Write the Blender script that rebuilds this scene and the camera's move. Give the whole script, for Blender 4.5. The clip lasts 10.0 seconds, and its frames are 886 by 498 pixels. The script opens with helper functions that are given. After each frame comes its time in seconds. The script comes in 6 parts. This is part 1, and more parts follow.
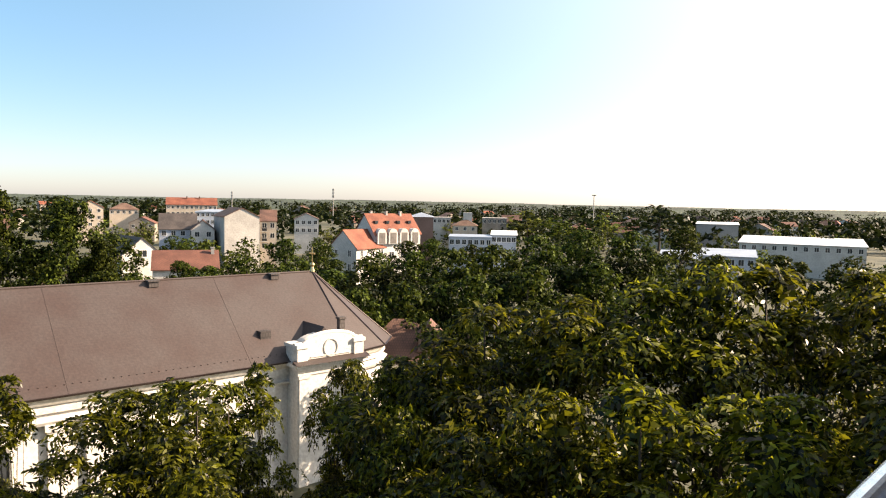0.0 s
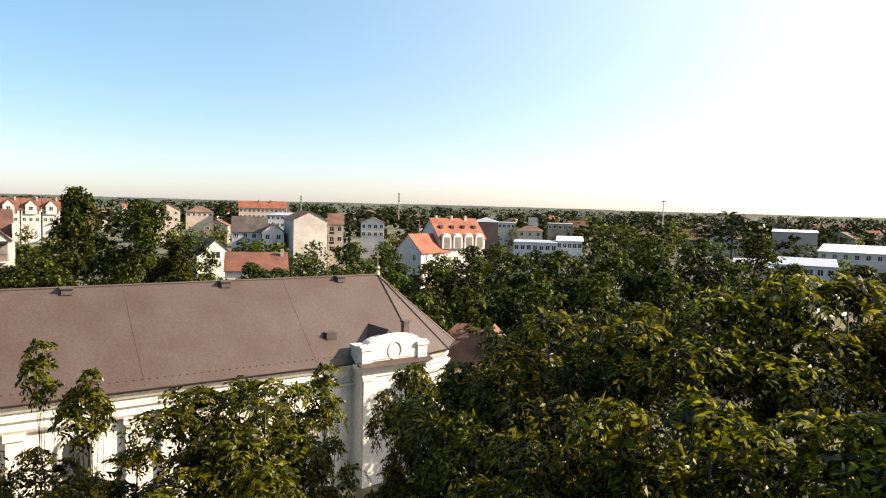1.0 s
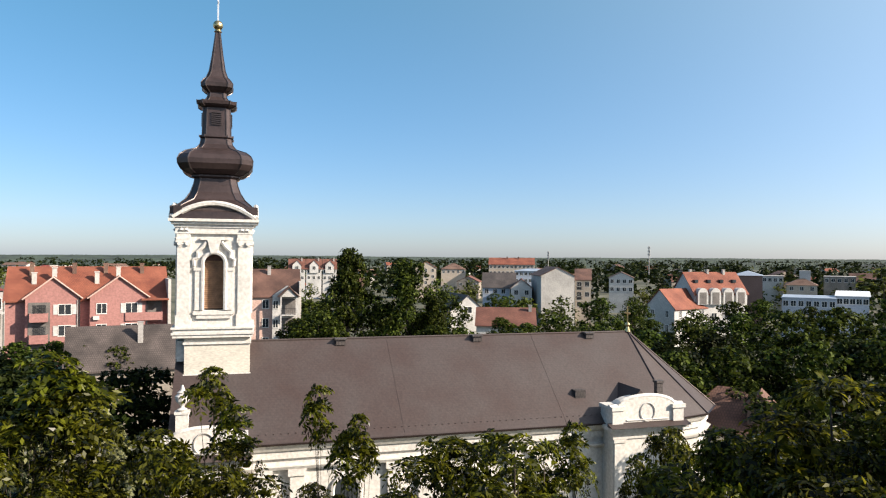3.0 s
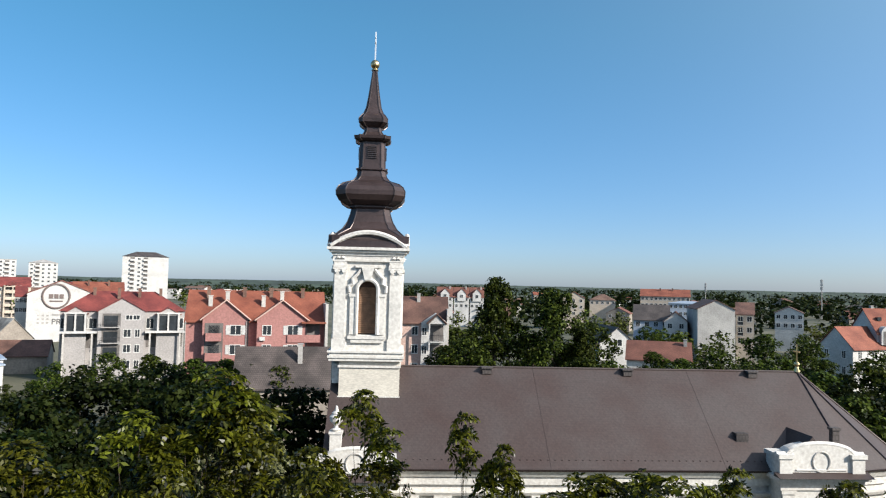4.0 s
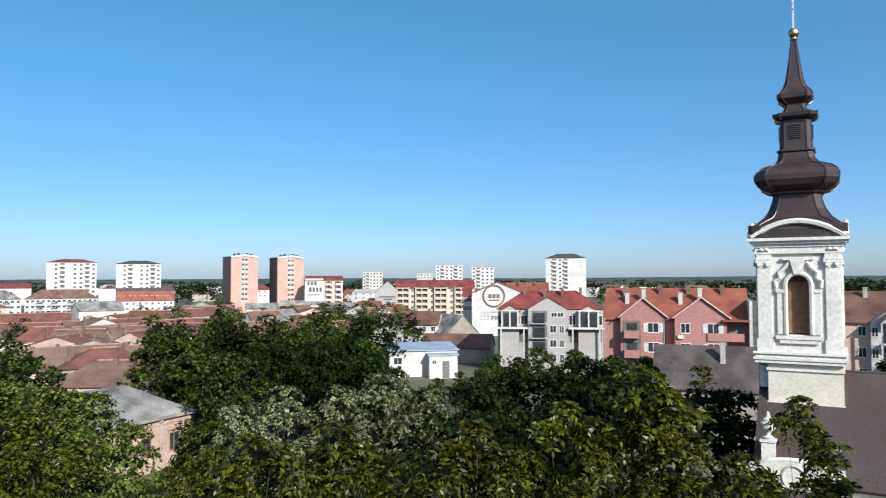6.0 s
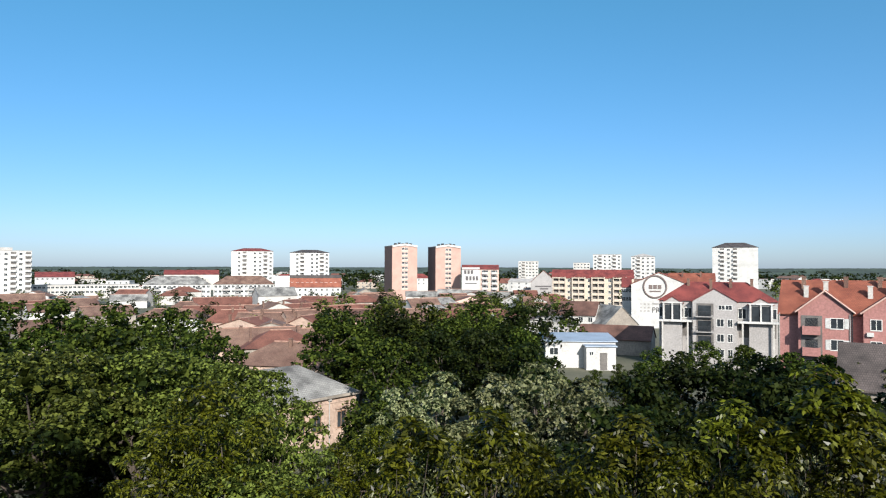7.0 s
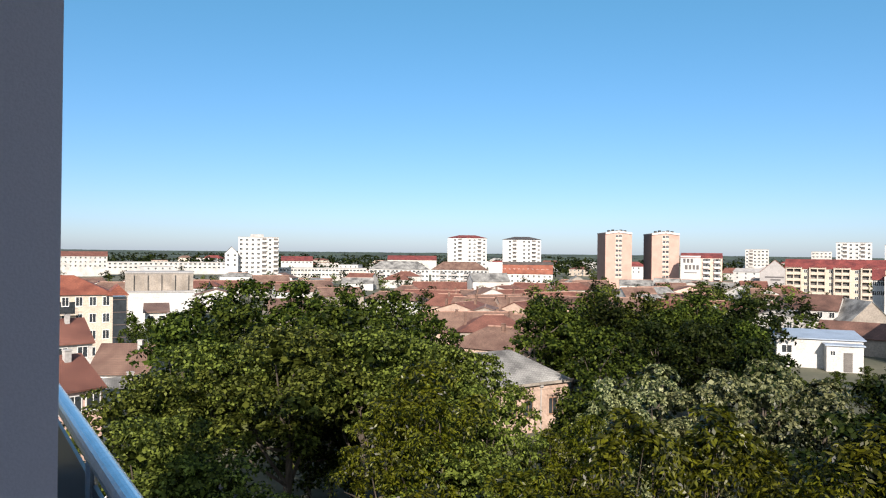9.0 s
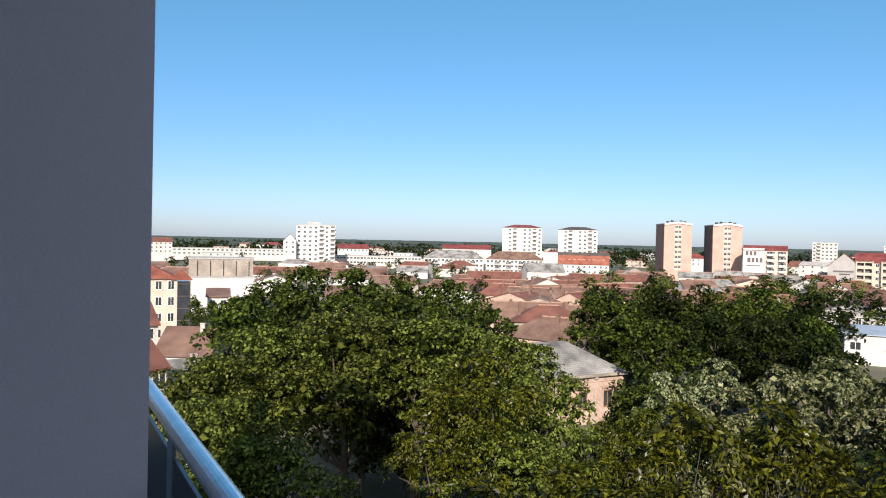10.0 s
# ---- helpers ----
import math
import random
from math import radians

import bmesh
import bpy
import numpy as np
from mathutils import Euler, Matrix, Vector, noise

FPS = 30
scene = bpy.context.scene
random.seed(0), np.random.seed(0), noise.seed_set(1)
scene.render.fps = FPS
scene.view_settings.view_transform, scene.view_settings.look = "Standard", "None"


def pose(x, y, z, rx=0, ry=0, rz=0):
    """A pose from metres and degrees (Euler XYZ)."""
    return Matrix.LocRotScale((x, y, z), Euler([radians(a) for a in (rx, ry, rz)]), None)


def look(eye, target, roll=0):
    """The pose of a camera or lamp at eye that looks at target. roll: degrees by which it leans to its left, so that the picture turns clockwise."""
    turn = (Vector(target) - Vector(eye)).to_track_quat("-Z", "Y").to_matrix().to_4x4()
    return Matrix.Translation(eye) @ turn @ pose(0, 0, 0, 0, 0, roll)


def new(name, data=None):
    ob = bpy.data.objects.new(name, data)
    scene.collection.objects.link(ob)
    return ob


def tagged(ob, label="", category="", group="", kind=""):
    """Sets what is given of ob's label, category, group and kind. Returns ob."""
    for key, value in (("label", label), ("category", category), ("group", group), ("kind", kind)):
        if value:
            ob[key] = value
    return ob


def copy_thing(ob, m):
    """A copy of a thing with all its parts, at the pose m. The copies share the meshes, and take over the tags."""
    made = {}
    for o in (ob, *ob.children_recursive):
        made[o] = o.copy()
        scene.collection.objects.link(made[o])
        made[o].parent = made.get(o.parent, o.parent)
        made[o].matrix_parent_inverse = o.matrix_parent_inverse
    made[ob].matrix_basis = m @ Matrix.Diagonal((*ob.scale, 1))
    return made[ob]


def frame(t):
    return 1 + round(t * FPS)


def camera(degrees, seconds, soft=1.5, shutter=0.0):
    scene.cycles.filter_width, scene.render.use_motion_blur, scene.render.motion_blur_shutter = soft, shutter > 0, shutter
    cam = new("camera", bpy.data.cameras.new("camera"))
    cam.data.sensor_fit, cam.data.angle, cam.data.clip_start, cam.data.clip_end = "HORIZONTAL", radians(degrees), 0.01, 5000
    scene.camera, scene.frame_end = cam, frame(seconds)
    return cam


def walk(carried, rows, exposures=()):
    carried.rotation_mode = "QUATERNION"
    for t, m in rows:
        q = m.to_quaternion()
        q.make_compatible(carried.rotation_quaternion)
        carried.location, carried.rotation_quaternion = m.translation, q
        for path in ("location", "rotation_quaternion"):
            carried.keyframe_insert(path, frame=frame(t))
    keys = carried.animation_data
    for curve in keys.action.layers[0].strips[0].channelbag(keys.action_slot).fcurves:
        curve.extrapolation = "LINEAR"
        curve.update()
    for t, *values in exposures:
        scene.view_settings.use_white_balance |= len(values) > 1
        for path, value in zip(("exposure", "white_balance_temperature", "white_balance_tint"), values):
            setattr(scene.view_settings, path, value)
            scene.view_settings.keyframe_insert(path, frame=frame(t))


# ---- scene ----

EYE = 20.0  # eye height over the street


def at(az, d, z=0.0):
    """A place d metres away in the compass direction az (degrees to the left of +y)."""
    a = radians(az)
    return Vector((-d * math.sin(a), d * math.cos(a), z))


RAIL_AZ = 52.8  # the way the balcony faces


def aim(yaw, pitch, roll, out):
    eye = at(RAIL_AZ, out, EYE)
    way = at(yaw, math.cos(radians(pitch)), math.sin(radians(pitch)))
    return look(eye, eye + way, roll)


# ---- camera ----
cam = camera(64.7, 10.0, soft=1.1, shutter=0.12)
PATH = [
    (0, aim(7.77, -3.83, 1.16, -0.030)),
    (0.5, aim(10.08, -3.31, 1.22, -0.022)),
    (1, aim(13.06, -3.56, 1.54, -0.015)),
    (1.5, aim(19.05, -3.21, 1.57, -0.007)),
    (2, aim(23.39, -2.98, 1.50, 0.000)),
    (2.5, aim(27.84, -1.43, 1.51, 0.003)),
    (2.7, aim(30.09, -0.46, 1.16, 0.004)),
    (3.8, aim(42.24, 2.52, 0.68, 0.009)),
    (4, aim(45.21, 2.84, 1.32, 0.010)),
    (4.5, aim(49.93, 3.77, -1.50, 0.013)),
    (5, aim(55.35, 3.37, -2.46, 0.015)),
    (5.5, aim(66.33, 3.17, -0.91, 0.018)),
    (6, aim(78.15, 2.32, -0.22, 0.020)),
    (6.2, aim(81.32, 2.21, -0.28, 0.025)),
    (7.5, aim(95.55, 0.99, 0.32, 0.060)),
    (8, aim(99.90, 0.83, 0.13, 0.070)),
    (8.5, aim(104.30, 0.38, 0.42, 0.080)),
    (9, aim(108.08, 0.27, 0.63, 0.000)),
    (9.5, aim(109.97, 0.17, 0.94, -0.013)),
    (10, aim(112.53, -0.69, 1.26, -0.050)),
]
EXPOSURES = [(0.0, 1.70, 9000, 20), (1.2, 1.62, 8900, 20), (2.7, 1.20, 7600, 16), (4.2, 0.90, 6400, 10), (6.0, 0.82, 6150, 9), (8.0, 1.00, 6700, 12), (10.0, 1.00, 6900, 16)]
walk(cam, PATH, EXPOSURES)

# ---- world and sun ----
SUN_AZ, SUN_EL = -74.0, 28.0
world = bpy.data.worlds.new("sky")
scene.world = world
world.use_nodes = True
wn = world.node_tree.nodes
sky = wn.new("ShaderNodeTexSky")
sky.sky_type, sky.sun_disc = "NISHITA", False
sky.sun_elevation, sky.sun_rotation = radians(SUN_EL), radians(-SUN_AZ)
sky.air_density, sky.dust_density, sky.ozone_density = 1.0, 1.2, 3.0
sky.altitude = 900
wn["Background"].inputs["Strength"].default_value = 0.125
even, rich = wn.new("ShaderNodeGamma"), wn.new("ShaderNodeHueSaturation")
even.inputs["Gamma"].default_value, rich.inputs["Saturation"].default_value = 0.80, 1.28
world.node_tree.links.new(sky.outputs[0], even.inputs["Color"])
world.node_tree.links.new(even.outputs[0], rich.inputs["Color"])
tint = wn.new("ShaderNodeMix")
tint.data_type, tint.blend_type = "RGBA", "MULTIPLY"
tint.inputs["Factor"].default_value = 1.0
way, high, haze = wn.new("ShaderNodeTexCoord"), wn.new("ShaderNodeSeparateXYZ"), wn.new("ShaderNodeValToRGB")
haze.color_ramp.elements[0].color, haze.color_ramp.elements[1].color = (0.58, 0.67, 0.92, 1), (0.60, 0.91, 0.88, 1)
haze.color_ramp.elements[1].position = 0.35
world.node_tree.links.new(way.outputs["Generated"], high.inputs[0])
world.node_tree.links.new(high.outputs["Z"], haze.inputs["Fac"])
world.node_tree.links.new(haze.outputs["Color"], tint.inputs["B"])
world.node_tree.links.new(rich.outputs[0], tint.inputs["A"])
# the bright veil of haze round the sun
toward, lobe, power, veil, sum_ = wn.new("ShaderNodeVectorMath"), wn.new("ShaderNodeMapRange"), wn.new("ShaderNodeMath"), wn.new("ShaderNodeVectorMath"), wn.new("ShaderNodeVectorMath")
toward.operation, power.operation, veil.operation, sum_.operation = "DOT_PRODUCT", "POWER", "SCALE", "ADD"
toward.inputs[1].default_value = at(SUN_AZ, math.cos(radians(SUN_EL)), math.sin(radians(SUN_EL)))
lobe.inputs["From Min"].default_value = -1.0
power.inputs[1].default_value = 4.0
veil.inputs[0].default_value = (3.9, 3.75, 3.7)
world.node_tree.links.new(way.outputs["Generated"], toward.inputs[0])
world.node_tree.links.new(toward.outputs["Value"], lobe.inputs["Value"])
world.node_tree.links.new(lobe.outputs[0], power.inputs[0])
world.node_tree.links.new(power.outputs[0], veil.inputs["Scale"])
world.node_tree.links.new(tint.outputs["Result"], sum_.inputs[0])
world.node_tree.links.new(veil.outputs[0], sum_.inputs[1])
world.node_tree.links.new(sum_.outputs[0], wn["Background"].inputs["Color"])
sun_data = bpy.data.lights.new("sun", "SUN")
sun_data.energy, sun_data.angle, sun_data.color = 4.4, radians(0.5), (1.0, 0.94, 0.85)
sun = new("sun", sun_data)
sun.matrix_world = look(at(SUN_AZ, 100, EYE + 100 * math.tan(radians(SUN_EL))), (0, 0, EYE))


# ---- materials ----
def material(name, colour, rough=0.85, spread=0.25, scale=0.6, fine=9.0, bump=0.25, metal=0.0, tone=None, stretch=(1, 1, 1), per_object=0.0, grit=0.45):
    """A surface with broad stains, fine grain and relief; sizes are in metres of the place."""
    m = bpy.data.materials.new(name)
    m.use_nodes = True
    nt = m.node_tree
    n, l = nt.nodes, nt.links
    p = n["Principled BSDF"]
    geo = n.new("ShaderNodeNewGeometry")
    mapping = n.new("ShaderNodeMapping")
    mapping.inputs["Scale"].default_value = stretch
    l.new(geo.outputs["Position"], mapping.inputs["Vector"])
    broad, grain = n.new("ShaderNodeTexNoise"), n.new("ShaderNodeTexNoise")
    broad.inputs["Scale"].default_value, broad.inputs["Detail"].default_value = scale, 5.0
    grain.inputs["Scale"].default_value, grain.inputs["Detail"].default_value = fine, 4.0
    for t in (broad, grain):
        l.new(mapping.outputs[0], t.inputs["Vector"])
    ramp = n.new("ShaderNodeValToRGB")
    dark = [c * (1 - spread) for c in colour]
    light = [min(1.0, c * (1 + spread * 0.6)) for c in (tone or colour)]
    ramp.color_ramp.elements[0].position, ramp.color_ramp.elements[1].position = 0.32, 0.68
    ramp.color_ramp.elements[0].color, ramp.color_ramp.elements[1].color = (*dark, 1), (*light, 1)
    l.new(broad.outputs["Fac"], ramp.inputs["Fac"])
    mix = n.new("ShaderNodeMix")
    mix.data_type, mix.blend_type = "RGBA", "OVERLAY"
    mix.inputs["Factor"].default_value = grit
    l.new(ramp.outputs["Color"], mix.inputs["A"])
    l.new(grain.outputs["Fac"], mix.inputs["B"])
    last = mix.outputs["Result"]
    if per_object:
        info, hsv, span = n.new("ShaderNodeObjectInfo"), n.new("ShaderNodeHueSaturation"), n.new("ShaderNodeMapRange")
        span.inputs["To Min"].default_value, span.inputs["To Max"].default_value = 1 - per_object, 1 + per_object
        l.new(info.outputs["Random"], span.inputs["Value"])
        l.new(span.outputs[0], hsv.inputs["Value"])
        l.new(last, hsv.inputs["Color"])
        last = hsv.outputs["Color"]
    l.new(last, p.inputs["Base Color"])
    p.inputs["Roughness"].default_value, p.inputs["Metallic"].default_value = rough, metal
    b = n.new("ShaderNodeBump")
    b.inputs["Strength"].default_value, b.inputs["Distance"].default_value = bump, 0.02
    l.new(grain.outputs["Fac"], b.inputs["Height"])
    l.new(b.outputs[0], p.inputs["Normal"])
    return m


def tiled(name, colour, tone, rows=3.2, cols=4.5, rough=0.8, spread=0.3, joints=0.7):
    """Roof tiles: courses that follow the slope, with relief and uneven firing."""
    m = material(name, colour, rough, spread, 0.35, 6.0, 0.3, tone=tone)
    n, l = m.node_tree.nodes, m.node_tree.links
    tc, brick = n.new("ShaderNodeTexCoord"), n.new("ShaderNodeTexBrick")
    mapping = n.new("ShaderNodeMapping")
    l.new(tc.outputs["UV"], mapping.inputs["Vector"])
    l.new(mapping.outputs[0], brick.inputs["Vector"])
    brick.inputs["Scale"].default_value = 1.0
    brick.inputs["Brick Width"].default_value, brick.inputs["Row Height"].default_value = 1 / cols, 1 / rows
    brick.inputs["Mortar Size"].default_value = 0.03
    brick.inputs["Color1"].default_value, brick.inputs["Color2"].default_value = (0.55, 0.55, 0.55, 1), (0.42, 0.42, 0.42, 1)
    brick.inputs["Mortar"].default_value = (0.2, 0.2, 0.2, 1)
    p = n["Principled BSDF"]
    old = p.inputs["Base Color"].links[0].from_socket
    mix = n.new("ShaderNodeMix")
    mix.data_type, mix.blend_type = "RGBA", "OVERLAY"
    mix.inputs["Factor"].default_value = joints
    l.new(old, mix.inputs["A"])
    l.new(brick.outputs["Color"], mix.inputs["B"])
    l.new(mix.outputs["Result"], p.inputs["Base Color"])
    return m


def foliage(name, colour, tone, gloss=0.45, through_leaf=0.18, shine=0.25):
    m = bpy.data.materials.new(name)
    m.use_nodes = True
    n, l = m.node_tree.nodes, m.node_tree.links
    p, out = n["Principled BSDF"], n["Material Output"]
    geo, info = n.new("ShaderNodeNewGeometry"), n.new("ShaderNodeObjectInfo")
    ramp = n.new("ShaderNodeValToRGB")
    # tone differs leaf by leaf; the near-black end paints in shaded gaps
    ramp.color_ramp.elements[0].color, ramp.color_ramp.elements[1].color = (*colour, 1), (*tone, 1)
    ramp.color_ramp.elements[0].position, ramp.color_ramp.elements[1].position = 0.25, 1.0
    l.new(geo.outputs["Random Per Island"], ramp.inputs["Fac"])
    hsv, span, hue = n.new("ShaderNodeHueSaturation"), n.new("ShaderNodeMapRange"), n.new("ShaderNodeMapRange")
    span.inputs["To Min"].default_value, span.inputs["To Max"].default_value = 0.7, 1.25
    hue.inputs["To Min"].default_value, hue.inputs["To Max"].default_value = 0.488, 0.515
    l.new(info.outputs["Random"], span.inputs["Value"])
    l.new(info.outputs["Random"], hue.inputs["Value"])
    l.new(span.outputs[0], hsv.inputs["Value"])
    l.new(hue.outputs[0], hsv.inputs["Hue"])
    l.new(ramp.outputs[0], hsv.inputs["Color"])
    l.new(hsv.outputs[0], p.inputs["Base Color"])
    p.inputs["Roughness"].default_value, p.inputs["Specular IOR Level"].default_value = gloss, shine
    lit = n.new("ShaderNodeHueSaturation")
    lit.inputs["Hue"].default_value, lit.inputs["Value"].default_value = 0.488, 1.8
    l.new(hsv.outputs[0], lit.inputs["Color"])
    t, mix = n.new("ShaderNodeBsdfTranslucent"), n.new("ShaderNodeMixShader")
    l.new(lit.outputs[0], t.inputs["Color"])
    mix.inputs[0].default_value = through_leaf
    l.new(p.outputs[0], mix.inputs[1])
    l.new(t.outputs[0], mix.inputs[2])
    l.new(mix.outputs[0], out.inputs["Surface"])
    return m


def glass_pane(name, colour=(0.03, 0.035, 0.04)):
    m = material(name, colour, 0.12, 0.3, 0.4, 2.0, 0.02)
    return m


M = {
    "ground": material("ground", (0.05, 0.06, 0.03), 0.95, 0.4, 0.05, 1.5, tone=(0.09, 0.085, 0.055)),
    "hill": material("wooded_hill", (0.0196, 0.0315, 0.0224), 0.95, 0.5, 0.012, 0.09, tone=(0.035, 0.0525, 0.0315)),
    "asphalt": material("asphalt", (0.055, 0.055, 0.058), 0.9, 0.3, 0.4, 30),
    "church_white": material("church_plaster", (0.534, 0.512, 0.476), 0.85, 0.08, 0.5, 5, 0.15),
    "church_cream": material("church_panel", (0.507, 0.472, 0.409), 0.88, 0.08, 0.7, 5, 0.15, stretch=(1, 1, 3)),
    "church_roof": tiled("church_roof_shingles", (0.0493, 0.0289, 0.0247), (0.0476, 0.0357, 0.0331), rows=5.0, cols=4.0, rough=0.6, spread=0.15, joints=0.16),
    "spire_copper": material("spire_sheet", (0.0492, 0.0328, 0.0312), 0.42, 0.3, 0.9, 6, 0.2, metal=0.35),
    "spire_rib": material("spire_rib_sheet", (0.0697, 0.0533, 0.0508), 0.32, 0.3, 0.9, 6, 0.2, metal=0.5),
    "gilt": material("gilt_metal", (0.55, 0.42, 0.22), 0.3, 0.2, 4, 20, 0.05, metal=1.0),
    "white_metal": material("pale_metal", (0.7, 0.7, 0.7), 0.35, 0.1, 4, 20, 0.05, metal=0.6),
    "louvre": material("louvre_wood", (0.246, 0.139, 0.082), 0.75, 0.3, 3, 15),
    "louvre_back": material("belfry_shutter", (0.082, 0.0451, 0.0328), 0.85, 0.3, 2, 12),
    "white": material("white_render", (0.448, 0.436, 0.417), 0.9, 0.16, 0.3, 4, 0.15),
    "offwhite": material("off_white_render", (0.419, 0.397, 0.368), 0.9, 0.2, 0.25, 4, 0.15),
    "grey": material("grey_render", (0.297, 0.279, 0.269), 0.9, 0.1, 0.3, 4, 0.15),
    "paleblue": material("blue_grey_render", (0.344, 0.385, 0.451), 0.9, 0.1, 0.3, 4, 0.15),
    "cream": material("cream_render", (0.432, 0.363, 0.294), 0.9, 0.1, 0.3, 4, 0.15),
    "pink": material("salmon_render", (0.303, 0.143, 0.127), 0.9, 0.1, 0.3, 4, 0.15),
    "palepink": material("pale_pink_render", (0.508, 0.344, 0.287), 0.9, 0.1, 0.3, 4, 0.15),
    "oldpink": material("weathered_pink_render", (0.385, 0.279, 0.221), 0.95, 0.2, 0.5, 4, 0.3),
    "brick": material("orange_brick", (0.39, 0.25, 0.205), 0.9, 0.12, 0.3, 6, 0.2),
    # brown brick; on the tower blocks it is orange brick with shade painted in
    "brick_dark": material("brown_and_shade_brick", (0.164, 0.0984, 0.082), 0.9, 0.12, 0.3, 6, 0.2),
    "stone": material("weathered_wall", (0.246, 0.213, 0.18), 0.95, 0.3, 0.3, 3, 0.3),
    "concrete": material("concrete", (0.312, 0.295, 0.279), 0.9, 0.2, 0.4, 5, 0.2),
    "red_tile": tiled("red_tiles", (0.136, 0.0484, 0.0328), (0.168, 0.0663, 0.0452), spread=0.2),
    "orange_tile": tiled("orange_tiles", (0.205, 0.052, 0.028), (0.24, 0.075, 0.042), spread=0.24),
    "ridge_tile": material("mortared_ridge_tiles", (0.272, 0.16, 0.12), 0.9, 0.3, 1.5, 8, 0.2),
    "crimson": tiled("crimson_sheet_tiles", (0.148, 0.0262, 0.0246), (0.197, 0.041, 0.0328)),
    "brown_tile": tiled("brown_tiles", (0.0984, 0.0459, 0.0328), (0.144, 0.0722, 0.0525)),
    "old_tile": tiled("weathered_tiles", (0.13, 0.0649, 0.0472), (0.177, 0.107, 0.077), spread=0.25),
    "dusty_tile": tiled("dusty_grey_brown_tiles", (0.0545, 0.043, 0.0379), (0.0805, 0.0631, 0.0574), spread=0.5),
    "grey_tile": tiled("grey_tiles", (0.164, 0.156, 0.148), (0.246, 0.238, 0.221), spread=0.5),
    "dark_tile": tiled("dark_tiles", (0.0451, 0.0369, 0.0369), (0.0697, 0.0574, 0.0533)),
    "sheet_blue": material("blue_grey_sheet", (0.295, 0.344, 0.41), 0.5, 0.15, 0.3, 5, 0.15, metal=0.2),
    "sheet_white": material("white_sheet", (0.615, 0.623, 0.631), 0.5, 0.08, 0.3, 5, 0.1),
    "frame": material("window_frame_paint", (0.574, 0.566, 0.541), 0.6, 0.1, 2, 12, 0.05),
    "frame_dark": material("dark_window_frame", (0.082, 0.0574, 0.0492), 0.6, 0.1, 2, 12, 0.05),
    "pane": glass_pane("window_glass"),
    # dark colour with the shade of loggias and openings painted in
    "recess": material("painted_loggia_shade", (0.131, 0.119, 0.111), 0.95, 0.3, 0.8, 6),
    "rail_dark": material("dark_iron", (0.0246, 0.023, 0.0246), 0.5, 0.2, 3, 20, 0.1, metal=0.3),
    "steel": material("brushed_steel", (0.62, 0.66, 0.70), 0.25, 0.06, 3, 40, 0.05, metal=1.0),
    "pillar": material("balcony_wall_paint", (0.52, 0.455, 0.47), 0.92, 0.04, 0.8, 160, 0.08, grit=0.12),
    "tinted": material("tinted_balustrade_glass", (0.010, 0.010, 0.018), 0.3, 0.2, 1, 8, 0.0),
    "lettering": material("sign_lettering", (0.082, 0.0738, 0.0738), 0.8, 0.1, 2, 9, 0.05),
    "sign_brown": material("sign_ring", (0.131, 0.0984, 0.0902), 0.8, 0.1, 2, 9, 0.05),
    "bark": material("bark", (0.07, 0.055, 0.0425), 0.95, 0.4, 3, 14, 0.6, stretch=(1, 1, 0.25)),
    # first leaf colour: near black, with the crown's inner shade painted in
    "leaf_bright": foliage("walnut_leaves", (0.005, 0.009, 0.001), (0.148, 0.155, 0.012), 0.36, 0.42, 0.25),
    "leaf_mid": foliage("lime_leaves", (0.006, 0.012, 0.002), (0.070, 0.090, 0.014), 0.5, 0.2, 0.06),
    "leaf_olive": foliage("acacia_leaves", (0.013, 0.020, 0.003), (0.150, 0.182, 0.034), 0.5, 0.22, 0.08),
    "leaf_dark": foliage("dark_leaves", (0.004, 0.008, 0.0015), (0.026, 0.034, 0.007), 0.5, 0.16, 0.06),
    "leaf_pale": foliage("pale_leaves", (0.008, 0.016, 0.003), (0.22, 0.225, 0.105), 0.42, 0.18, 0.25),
    "car_white": material("white_car_paint", (0.75, 0.75, 0.76), 0.25, 0.03, 1, 8, 0.0),
    "car_dark": material("dark_car_paint", (0.04, 0.05, 0.07), 0.25, 0.03, 1, 8, 0.0),
    "rubber": material("tyre_rubber", (0.02, 0.02, 0.02), 0.9, 0.1, 5, 30),
}


# ---- mesh helpers ----
def part(name, bm, mat, parent=None, label=""):
    """Links a bmesh as one mesh object, under a thing or a part if one is given."""
    me = bpy.data.meshes.new(name)
    bmesh.ops.recalc_face_normals(bm, faces=bm.faces)
    uv = bm.loops.layers.uv.new("uv")
    for f in bm.faces:
        nrm = f.normal
        u = Vector((0, 0, 1)).cross(nrm)
        u = u.normalized() if u.length > 1e-4 else Vector((1, 0, 0))
        v = nrm.cross(u)
        for lp in f.loops:
            lp[uv].uv = (lp.vert.co.dot(u), lp.vert.co.dot(v))
    bm.to_mesh(me)
    bm.free()
    me.materials.append(M[mat] if isinstance(mat, str) else mat)
    return link(name, me, parent, label)


def link(name, me, parent=None, label=""):
    ob = new(name, me)
    if parent:
        ob.parent = parent
    if label:
        ob["label"] = label
    return ob


